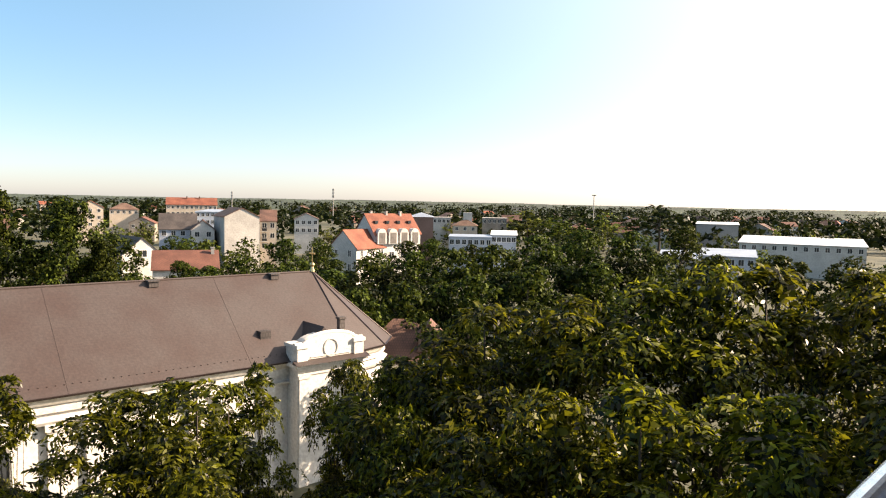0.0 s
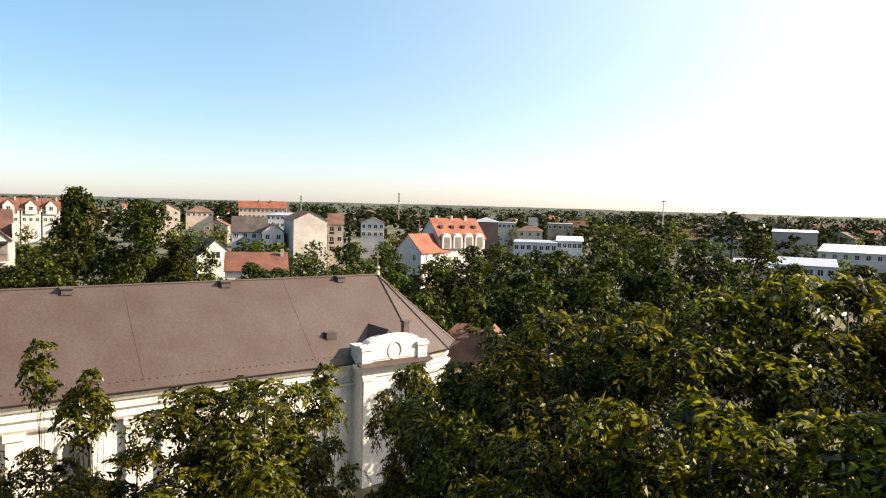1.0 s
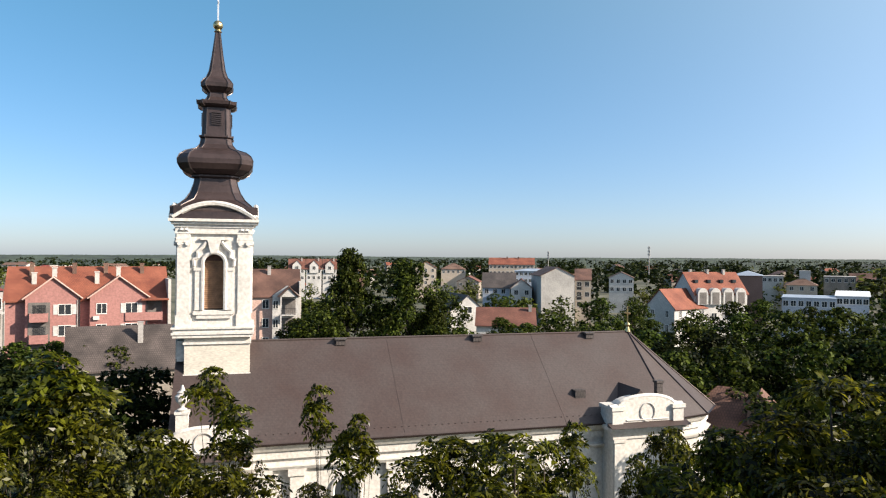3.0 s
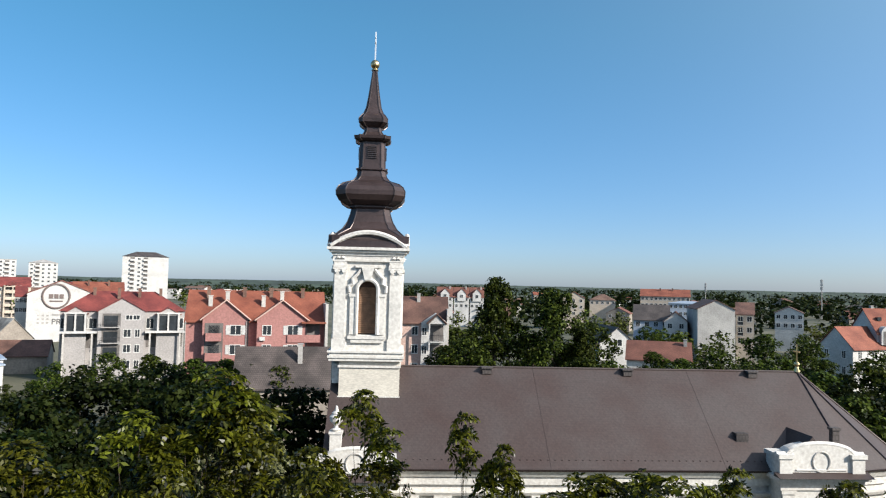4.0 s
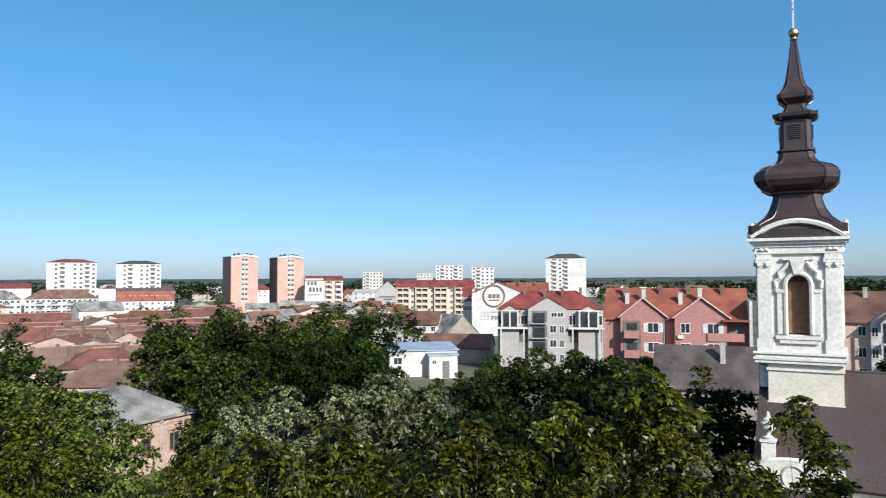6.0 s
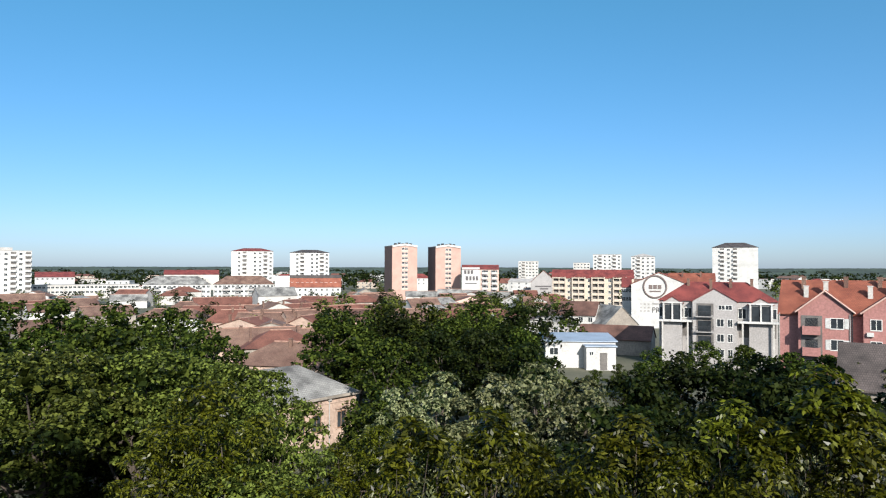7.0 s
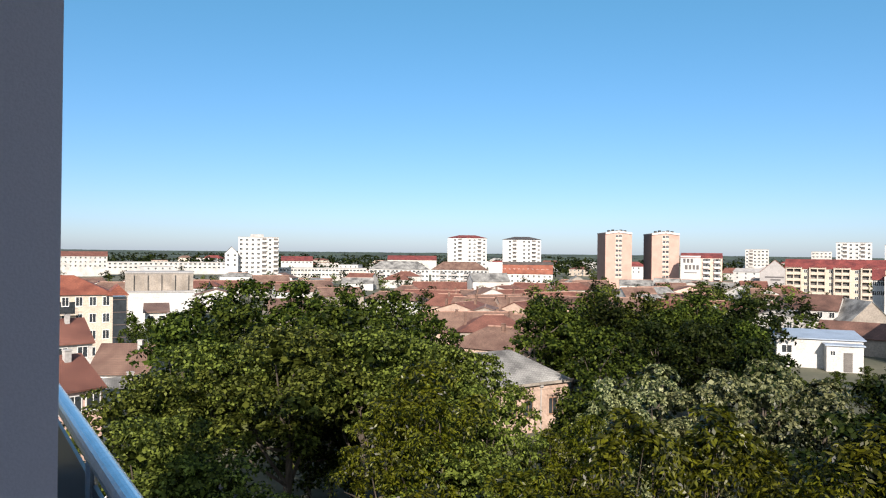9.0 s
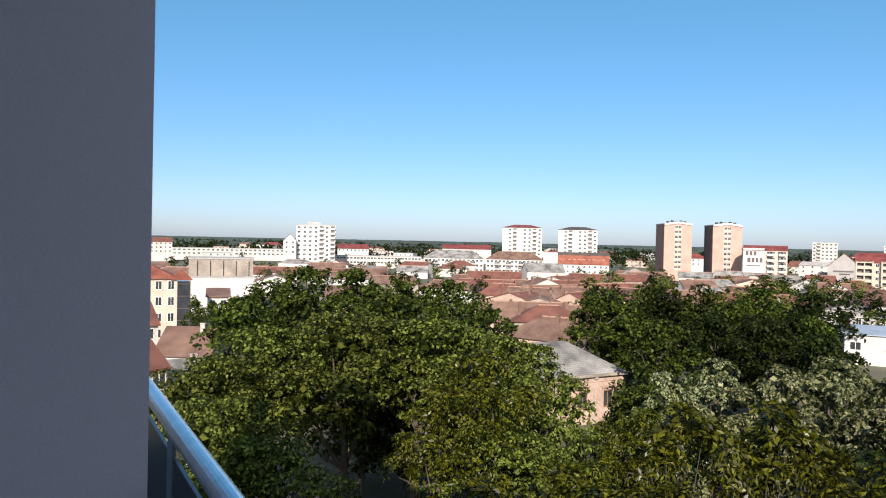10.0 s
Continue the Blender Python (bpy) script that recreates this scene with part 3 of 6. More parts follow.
bm = bmesh.new()
loft(bm, [section(r, 0.30 if z > 23.2 else 0.12, z) for z, r in PROFILE])
spire = part("spire", bm, "spire_copper", church, "dark brown sheet metal baroque spire with two bulbs")
for i in range(8):
    bm = bmesh.new()
    line = [section(r, 0.30 if z > 23.2 else 0.12, z)[i] for z, r in PROFILE]
    pipe(bm, line, 0.045, 5)
    part("rib", bm, "spire_rib", spire, "shiny folded metal rib")
for s, (dx, dy) in enumerate(((0, -1), (1, 0), (0, 1), (-1, 0))):
    for k in range(7):
        z = 28.6 + k * 0.13
        if dx == 0:
            bm = boxes((TX - 0.32, TX + 0.32, dy * 0.93 - 0.05, dy * 0.93 + 0.05, z, z + 0.05))
        else:
            bm = boxes((TX + dx * 0.93 - 0.05, TX + dx * 0.93 + 0.05, -0.32, 0.32, z, z + 0.05))
        part("lantern_slat", bm, "spire_rib", spire)
bm = bmesh.new()
bmesh.ops.create_uvsphere(bm, u_segments=20, v_segments=12, radius=0.33, matrix=Matrix.Translation((TX, 0, 35.45)))
tube(bm, (TX, 0, 35.0), (TX, 0, 35.2), 0.26, 0.16, 12)
part("orb", bm, "gilt", church, "gilded ball below the cross")
bm = boxes((TX - 0.05, TX + 0.05, -0.05, 0.05, 35.7, 37.8), (TX - 0.03, TX + 0.03, -0.38, 0.38, 36.95, 37.07), (TX - 0.03, TX + 0.03, -0.22, 0.22, 37.35, 37.44))
part("cross", bm, "white_metal", church, "slim metal cross")
# west front shoulder with an urn
part("front_shoulder", boxes((-4.22, -3.61, -1.1, 2.1, 8, 14.74)), "church_white", church, "recessed white corner of the west front")
part("corner_scroll", boxes((-4.1, -3.64, -1.75, -1.12, 13.2, 14.5)), "church_white", church)
URN = [(0.20, 0.0), (0.30, 0.12), (0.12, 0.22), (0.12, 0.34), (0.38, 0.62), (0.42, 0.9), (0.26, 1.05), (0.30, 1.12), (0.14, 1.25), (0.05, 1.55)]


def urn(x, y, z):
    bm = bmesh.new()
    loft(bm, [[(x + r * math.cos(math.pi * i / 6), y + r * math.sin(math.pi * i / 6), z + h) for i in range(12)] for r, h in URN])
    part("urn", bm, "church_white", church, "white stone urn")
    part("urn_pedestal", boxes((x - 0.35, x + 0.35, y - 0.35, y + 0.35, z - 2.4, z - 0.06), (x - 0.42, x + 0.42, y - 0.42, y + 0.42, z - 0.12, z)), "church_white", church)


urn(-3.45, -5.2, 10.75)
bm = bmesh.new()
tube(bm, (EAST, 0, 14.2), (EAST, 0, 14.6), 0.22, 0.10, 8)
tube(bm, (EAST, 0, 14.6), (EAST, 0, 16.2), 0.05, 0.05, 6)
box(bm, EAST - 0.03, EAST + 0.03, -0.4, 0.4, 15.6, 15.72)
bmesh.ops.create_uvsphere(bm, u_segments=12, v_segments=8, radius=0.2, matrix=Matrix.Translation((EAST, 0, 14.75)))
part("apse_cross", bm, "gilt", church, "small gilded cross on the apse")


# ---- houses and blocks ----
SHAPES = {}


def shared(key, make):
    """One mesh for alike pieces."""
    if key not in SHAPES:
        bm = make()
        uv = bm.loops.layers.uv.new("uv")
        bmesh.ops.recalc_face_normals(bm, faces=bm.faces)
        me = bpy.data.meshes.new(key[0])
        bm.to_mesh(me)
        bm.free()
        me.materials.append(M[key[-1]])
        SHAPES[key] = me
    return SHAPES[key]


def frame_ring(w, h, t=0.09, bars=1):
    xs, holes = [-w / 2 - t, -w / 2], [(1, 1)]
    for k in range(bars):
        x = -w / 2 + w * (k + 1) / (bars + 1)
        xs += [x - 0.035, x + 0.035]
        holes.append((2 * k + 3, 1))
    return lattice(xs + [w / 2, w / 2 + t], [-t - 0.04, 0, h, h + t], holes, -0.06, 0.02)


def window(parent, x, y, z, w, h, rz=0.0, frame_mat="frame", bars=1):
    """A framed window with its pane, on a wall; z is the sill."""
    f = link("window", shared(("window", round(w, 2), round(h, 2), bars, frame_mat), lambda: frame_ring(w, h, bars=bars)), parent)
    f.matrix_basis = pose(x, y, z, 0, 0, rz)
    g = link("pane", shared(("pane", round(w, 2), round(h, 2), "pane"), lambda: boxes((-w / 2, w / 2, -0.03, 0.015, 0, h))), f)
    return f


def parapet_shape(w, deep, high):
    bm = bmesh.new()
    prism(bm, [(-w / 2, 0), (-w / 2, -deep), (w / 2, -deep), (w / 2, 0), (w / 2 - 0.12, 0), (w / 2 - 0.12, -deep + 0.12), (-w / 2 + 0.12, -deep + 0.12), (-w / 2 + 0.12, 0)], "z", 0.0, high)
    return bm


def balcony(parent, x, z, w, deep=1.1, high=1.0, wall="white", slats=True, y=0.0):
    """A slab with a parapet or a barred rail, and a shaded door behind it."""
    slab = link("balcony", shared(("balcony", round(w, 2), round(deep, 2), wall), lambda: boxes((-w / 2, w / 2, -deep, 0.02, -0.18, 0))), parent)
    slab.matrix_basis = pose(x, y, z)
    if slats:
        def bars():
            k = max(3, int(w / 0.28))
            xs = []
            for i in range(k + 1):
                xx = -w / 2 + 0.02 + (w - 0.04) * i / k
                xs += [xx - 0.018, xx + 0.018]
            return lattice(xs, [0.0, 0.05, high - 0.06, high], [(2 * i + 1, 1) for i in range(k)], -deep + 0.01, -deep + 0.04)
        link("railing", shared(("railing", round(w, 2), round(deep, 2), "rail_dark"), bars), slab)
    else:
        link("parapet", shared(("parapet", round(w, 2), round(deep, 2), wall), lambda: parapet_shape(w, deep, high)), slab)
    door = link("balcony_door", shared(("balcony_door", round(w, 2), "pane"), lambda: boxes((-w * 0.36, w * 0.36, -0.04, 0.015, 0.02, 2.1))), slab)
    return slab


def roof_shape(bm, style, x0, x1, y0, y1, eave, ridge, over=0.4, thick=0.16):
    cx, cy = (x0 + x1) / 2, (y0 + y1) / 2
    if style == "flat":
        box(bm, x0 - 0.15, x1 + 0.15, y0 - 0.15, y1 + 0.15, eave, eave + 0.3)
    elif style == "gable_x":
        dz = (ridge - eave) / (cy - y0) * over
        prism(bm, [(y0 - over, eave - dz), (cy, ridge), (y1 + over, eave - dz), (y1 + over, eave - dz + thick), (cy, ridge + thick), (y0 - over, eave - dz + thick)], "x", x0 - over * 0.6, x1 + over * 0.6)
    elif style == "gable_y":
        dz = (ridge - eave) / (cx - x0) * over
        prism(bm, [(x0 - over, eave - dz), (cx, ridge), (x1 + over, eave - dz), (x1 + over, eave - dz + thick), (cx, ridge + thick), (x0 - over, eave - dz + thick)], "y", y0 - over * 0.6, y1 + over * 0.6)
    elif style == "shed":
        prism(bm, [(y0 - over, eave), (y1 + over, ridge), (y1 + over, ridge + thick), (y0 - over, eave + thick)], "x", x0 - over, x1 + over)
    else:  # hip
        w, d = x1 - x0 + 2 * over, y1 - y0 + 2 * over
        inset = min(w, d) / 2
        if w >= d:
            top = [(x0 - over + inset * 0.9, cy), (x1 + over - inset * 0.9, cy)]
        else:
            top = [(cx, y0 - over + inset * 0.9), (cx, y1 + over - inset * 0.9)]
        lo = [bm.verts.new(c) for c in ((x0 - over, y0 - over, eave), (x1 + over, y0 - over, eave), (x1 + over, y1 + over, eave), (x0 - over, y1 + over, eave))]
        hi = [bm.verts.new((*c, ridge)) for c in top]
        if w >= d:
            fs = ((lo[0], lo[1], hi[1], hi[0]), (lo[1], lo[2], hi[1]), (lo[2], lo[3], hi[0], hi[1]), (lo[3], lo[0], hi[0]))
        else:
            fs = ((lo[0], lo[1], hi[0]), (lo[1], lo[2], hi[1], hi[0]), (lo[2], lo[3], hi[1]), (lo[3], lo[0], hi[0], hi[1]))
        for f in fs:
            bm.faces.new(f)
        bm.faces.new(lo[::-1])


def wall_shape(style, x0, x1, y0, y1, eave, ridge):
    bm = bmesh.new()
    cx, cy = (x0 + x1) / 2, (y0 + y1) / 2
    if style == "gable_y":
        prism(bm, [(x0, 0), (x1, 0), (x1, eave), (cx, ridge - 0.02), (x0, eave)], "y", y0, y1)
    elif style == "gable_x":
        prism(bm, [(y0, 0), (y1, 0), (y1, eave), (cy, ridge - 0.02), (y0, eave)], "x", x0, x1)
    elif style == "shed":
        prism(bm, [(y0, 0), (y1, 0), (y1, ridge), (y0, eave)], "x", x0, x1)
    else:
        box(bm, x0, x1, y0, y1, 0, eave)
    return bm


def house(name, label, az0, az1, d, eave, ridge, depth, style, wall, roof, turn=0.0, rows=0, cols=0, win=(1.1, 1.3), storey=2.9, top=1.9, chimneys=(), category="house", group="", side=0, balconies=(), frame_mat="frame", skip=()):
    """A building whose front spans the directions az0 (left) to az1 (right) at the distance d; its depth runs away from the viewer."""
    az = (az0 + az1) / 2
    w = 2 * d * math.tan(radians(abs(az0 - az1) / 2)) / max(0.4, math.cos(radians(turn)))
    ob = empty(name, Matrix.Translation(at(az, d)) @ pose(0, 0, 0, 0, 0, az + turn), label, category, group)
    x0, x1 = -w / 2, w / 2
    part("wall", wall_shape(style, x0, x1, 0, depth, eave, ridge), wall, ob)
    bm = bmesh.new()
    roof_shape(bm, style, x0, x1, 0, depth, eave, ridge)
    rf = part("roof", bm, roof, ob)
    if group == "crowded roofs" or group == "town houses":
        bm = bmesh.new()
        ends = {"gable_x": ((x0 - 0.2, depth / 2), (x1 + 0.2, depth / 2)), "gable_y": ((0, -0.2), (0, depth + 0.2))}.get(style)
        if ends is None:
            inset = 0.45 * (min(w, depth) + 0.8) - 0.4
            ends = ((x0 + inset, depth / 2), (x1 - inset, depth / 2)) if w >= depth else ((0, inset), (0, depth - inset))
        lift = ridge + (0.14 if style in ("gable_x", "gable_y") else 0.02)
        tube(bm, (*ends[0], lift), (*ends[1], lift), 0.17, 0.17, 6)
        part("ridge_cap", bm, "ridge_tile", rf, "pale mortared ridge tiles")
    for r in range(rows):
        z = eave - top - r * storey
        for c in range(cols):
            if (r, c) not in skip and (0, c, "all") not in skip and z > 0.3:
                window(ob, x0 + w * (c + 0.5) / cols, -0.005, z, *win, frame_mat=frame_mat)
        for c in range(side):
            for sx, rz in ((x0 - 0.005, -90), (x1 + 0.005, 90)):
                if z > 0.3:
                    window(ob, sx, depth * (c + 0.5) / side, z, *win, rz=rz, frame_mat=frame_mat)
    for x, y in chimneys:
        z = ridge + 0.6 if style != "flat" else eave + 1.2
        stack("chimney", "concrete" if len(chimneys) % 2 else "old_tile", ob, (x * w - 0.28, x * w + 0.28, y * depth - 0.26, y * depth + 0.26, eave, z), (x * w - 0.34, x * w + 0.34, y * depth - 0.32, y * depth + 0.32, z, z + 0.1))
    for x, z, bw, slats in balconies:
        balcony(ob, x * w, z, bw, slats=slats)
    ob["width"] = w
    return ob


# salmon flats behind the church with two cross gables
pink = house("apartment_house", "salmon pink flats with orange tiled roof and two front gables", 65.2, 54.6, 112, 13.6, 18.0, 12, "gable_x", "pink", "orange_tile", rows=0, chimneys=((-0.36, 0.35), (-0.1, 0.4), (0.1, 0.4), (0.34, 0.4)), category="apartment house")
W = pink["width"]
for gx, gw, apex in ((-0.22, 0.32, 16.65), (0.18, 0.36, 16.75)):
    bm = bmesh.new()
    x0, x1 = (gx - gw / 2) * W, (gx + gw / 2) * W
    prism(bm, [(x0, 0), (x1, 0), (x1, 14.0), ((x0 + x1) / 2, apex - 0.05), (x0, 14.0)], "y", -1.2, 0.4)
    g = part("front_gable", bm, "pink", pink, "gabled salmon bay")
    bm = bmesh.new()
    roof_shape(bm, "gable_y", x0, x1, -1.2, 5.0, 14.0, apex, over=0.35)
    part("gable_roof", bm, "orange_tile", g)
    for k in (-1, 1):
        bm = bmesh.new()
        mid = (x0 + x1) / 2
        pipe(bm, [(mid, -1.5, apex + 0.12), (mid + k * (x1 - x0 + 0.7) / 2, -1.5, 14.0 - 0.25)], 0.11, 5)
        part("verge_board", bm, "palepink", g, "pale verge along the gable")
    for q, top_ in ((0.5, apex + 1.3), (0.12, apex + 0.6)):
        xx = x0 + (x1 - x0) * q
        part("chimney", boxes((xx - 0.3, xx + 0.3, 2.6, 3.2, 14.5, top_), (xx - 0.38, xx + 0.38, 2.52, 3.28, top_, top_ + 0.12)), "offwhite", g, "pale rendered chimney")
    part("downpipe", boxes((x1 - 0.12, x1 + 0.02, -1.34, -1.21, 1.0, 13.9)), "rail_dark", g)
    if gx < 0:
        # no real recess: a dark sheet on the wall carries the shade
        part("loggia_dark_sheet", boxes((x0 + 0.35, x0 + gw * W * 0.45, -1.24, -1.17, 2.0, 13.3)), "recess", g, "dark sheet painted as the shade behind the balconies")
    for r in range(4):
        z = 11.6 - r * 2.95
        window(g, x0 + gw * W * 0.72, -1.21, z, 1.5, 1.35, bars=1)
        for k in (-1, 1):
            part("shutter", boxes((x0 + gw * W * 0.72 + k * 1.15 - 0.27, x0 + gw * W * 0.72 + k * 1.15 + 0.27, -1.27, -1.205, z - 0.02, z + 1.38)), "white", g, "white open shutter")
        if gx < 0:
            balcony(g, x0 + gw * W * 0.25, z - 0.75, 2.2, y=-1.2, wall="pink", slats=False)
        else:
            window(g, x0 + gw * W * 0.2, -1.21, z, 1.2, 1.35, bars=1)
# loggia shade as a dark sheet on the wall face
part("loggia_dark_sheet", boxes((0.28 * W, 0.46 * W, -0.05, 0.02, 10.9, 13.2)), "recess", pink, "flat dark sheet painted as loggia shade")
for z in (10.6, 7.6, 4.6):
    balcony(pink, 0.34 * W, z, 5.0, deep=1.4, wall="pink", slats=False)
part("lean_to_roof", boxes((0.32 * W, 0.5 * W, -2.1, 0.1, 13.35, 13.6)), "orange_tile", pink)
part("party_wall", boxes((0.495 * W, 0.515 * W, -1.5, 11, 0, 16.4)), "offwhite", pink, "raised pale party wall")
for sx in (-0.5, -0.08):
    bm = bmesh.new()
    tube(bm, (sx * W + 0.1, -1.3, 2), (sx * W + 0.1, -1.3, 13.6), 0.06, 0.06, 6)
    part("downpipe", bm, "concrete", pink)
for k in range(3):
    part("air_conditioner", boxes((0.02 * W + k * 2.0, 0.02 * W + k * 2.0 + 0.8, -1.55, -1.22, 10.7 - k * 2.9, 11.25 - k * 2.9)), "white", pink, "white outdoor unit")

# grey flats with crimson roof
grey = house("apartment_house", "grey flats with crimson roof and shaded loggias", 73.7, 65.3, 149, 13.3, 17.0, 12, "hip", "grey", "crimson", chimneys=((-0.25, 0.4), (-0.05, 0.3), (0.12, 0.35), (0.3, 0.4)), category="apartment house")
W = grey["width"]
for gx, gw, e, apex, out in ((-0.02, 0.37, 13.35, 15.75, 1.6), (-0.38, 0.17, 12.9, 14.1, 1.3), (0.36, 0.19, 12.8, 14.0, 1.3)):
    x0, x1 = (gx - gw / 2) * W, (gx + gw / 2) * W
    bm = bmesh.new()
    prism(bm, [(x0, 0), (x1, 0), (x1, e), ((x0 + x1) / 2, apex - 0.04), (x0, e)], "y", -out, 0.5)
    g = part("front_gable", bm, "grey", grey, "gabled grey bay")
    bm = bmesh.new()
    roof_shape(bm, "gable_y", x0, x1, -out, 4.5, e, apex, over=0.3)
    part("gable_roof", bm, "crimson", g)
    if gw > 0.3:
        for r in range(4):
            z = 11.4 - r * 2.95
            if r < 1:
                for q in (0.66, 0.82):
                    window(g, x0 + gw * W * q, -out - 0.01, z + 0.35, 1.1, 0.8)
            else:
                window(g, x0 + gw * W * 0.63, -out - 0.01, z, 1.2, 1.4)
                window(g, x0 + gw * W * 0.85, -out - 0.01, z, 0.8, 1.4)
        for r in range(3):
            # flat dark sheets stand for the shade in the loggias
            part("loggia_dark_sheet", boxes((x0 + 0.7, x0 + gw * W * 0.48, -out - 0.03, -out + 0.05, 10.6 - r * 3.0, 12.9 - r * 3.0)), "recess", g, "flat dark sheet painted as loggia shade")
            balcony(g, x0 + gw * W * 0.27, 10.4 - r * 3.0, gw * W * 0.42, deep=0.9, y=-out, wall="grey")
    else:
        # dark glass sheet on the wall in place of a shaded opening
        part("loggia_dark_sheet", boxes((x0 + 0.45, x1 - 0.45, -out - 0.03, -out + 0.05, 9.6, 12.5)), "pane", g, "flat sheet of dark glass standing for the shaded loggia")
        for xx in (x0 + 0.2, (x0 + x1) / 2, x1 - 0.2):
            part("loggia_post", boxes((xx - 0.14, xx + 0.14, -out - 0.35, -out - 0.05, 9.55, 12.8)), "white", g, "white loggia post")
        part("loggia_beam", boxes((x0 - 0.1, x1 + 0.1, -out - 0.38, -out - 0.04, 12.8, 13.1)), "white", g)
for x0, x1 in ((-0.5, -0.21), (0.17, 0.5)):
    sl = part("terrace_slab", boxes((x0 * W, x1 * W, -2.4, 0.05, 9.2, 9.55)), "white", grey, "white terrace edge")
    # the shade under the terrace, painted as a dark sheet
    part("under_terrace_shade", boxes((x0 * W + 0.3, x1 * W - 0.3, -0.06, 0.03, 6.3, 9.1)), "recess", grey, "dark sheet painted as the shade under the terrace")
    for k in range(4):
        x = (x0 + (x1 - x0) * (k + 0.5) / 4) * W
        window(grey, x, -0.07, 10.0, 1.3, 1.9)
        if k in (0, 3):
            part("terrace_pillar", boxes((x - 0.15, x + 0.15, -2.3, -2.0, 0, 9.2)), "offwhite", grey)

# house with stacked balconies beside the tower
bal = house("balcony_house", "pink and white house with stacked balconies and brown roof", 50.0, 44.7, 115, 13.6, 17.6, 11, "gable_x", "palepink", "brown_tile", category="apartment house", chimneys=((0.05, 0.4),))
W = bal["width"]
x0, x1 = 0.22 * W, 0.5 * W
bm = bmesh.new()
prism(bm, [(x0 - 1.3, 0), (x1, 0), (x1, 13.6), (x0 + 1.0, 15.2), (x0 - 1.3, 13.6)], "y", -0.9, 0.5)
g = part("white_bay", bm, "white", bal, "white gabled bay")
bm = bmesh.new()
roof_shape(bm, "gable_y", x0 - 0.2, x1 - 0.4, -2.3, 4, 13.7, 15.0, over=0.3)
part("bay_roof", bm, "brown_tile", g)
bm = bmesh.new()
prism(bm, [(x0 - 0.1, 13.5), (x1 - 0.5, 13.5), ((x0 + x1) / 2 - 0.3, 14.85)], "y", -2.25, -2.05)
part("pediment", bm, "white", g)
for r in range(4):
    z = 10.7 - r * 3.0
    # dark sheet on the bay, painted as shade behind each balcony
    part("loggia_dark_sheet", boxes((x0 + 0.1, x1 - 0.7, -0.95, -0.85, z, z + 2.4)), "recess", g, "flat dark sheet painted as loggia shade")
    balcony(g, (x0 + x1) / 2 - 0.3, z, 2.3, deep=1.4, y=-0.9, wall="white")
    window(g, x0 - 0.8, -0.91, z + 0.9, 0.7, 1.2)
    window(bal, 0.0 * W, -0.01, z + 0.9, 0.9, 1.3)
    window(bal, -0.25 * W, -0.01, z + 0.9, 0.9, 1.3)
for xx in (x0, x1 - 0.6):
    part("balcony_post", boxes((xx - 0.1, xx + 0.1, -2.25, -2.05, 1, 13.6)), "white", g)
part("party_wall", boxes((0.49 * W, 0.52 * W, -0.5, 11.2, 0, 15.8)), "offwhite", bal, "raised pale party wall")

# long weathered roof near the church
old = house("low_house", "low house under a weathered grey-brown roof", 61.5, 52.5, 84, 7.6, 11.7, 9, "gable_x", "stone", "dusty_tile", chimneys=((0.06, 0.3),))

# sign wall
sgn = house("office_block", "white block with a round sign and red roof", 75.8, 71.6, 240, 14.4, 18.2, 24, "gable_y", "white", "orange_tile", category="office block")
ring = bmesh.new()
pts = [(-1.3 + 3.6 * math.cos(radians(a)), -0.12, 13.6 + 3.6 * math.sin(radians(a))) for a in range(0, 361, 12)]
pipe(ring, pts, 0.3, 5)
s = part("round_sign", ring, "sign_brown", sgn, "dark ring sign with illegible bars")
for x0, x1, z0, z1 in ((-3.2, -2.1, 12.9, 14.2), (-1.8, -0.7, 12.9, 14.2), (-0.4, 0.7, 12.9, 14.2), (-3.0, 0.5, 11.9, 12.3)):
    part("sign_bar", boxes((x0, x1, -0.16, 0.0, z0, z1)), "sign_brown", s)
for i in range(3):
    for j in range(3):
        part("sign_dot", boxes((-6.0 + i * 1.2, -5.4 + i * 1.2, -0.1, 0.0, 5.4 + j * 1.1, 5.9 + j * 1.1)), "concrete", sgn)
part("sign_bar", boxes((-2.2, 1.6, -0.1, 0, 7.8, 8.3)), "concrete", sgn)
txt = bpy.data.curves.new("lettering", "FONT")
txt.body, txt.size, txt.extrude = "PRO", 2.4, 0.05
lt = link("lettering", txt, sgn, "dark capital letters PRO")
lt.matrix_basis = pose(-2.3, -0.08, 5.2, 90, 0, 0)
txt.materials.append(M["lettering"])
house("apartment_house", "block with orange tiled roof behind the sign wall", 73.0, 69.6, 262, 14.5, 17.8, 14, "gable_x", "offwhite", "orange_tile", rows=3, cols=6, chimneys=((0.2, 0.3), (-0.2, 0.3)), category="apartment house")
house("low_house", "white stepped gable of a small building", 76.5, 75.8, 250, 13.2, 16.2, 14, "gable_x", "white", "crimson", rows=2, cols=3)

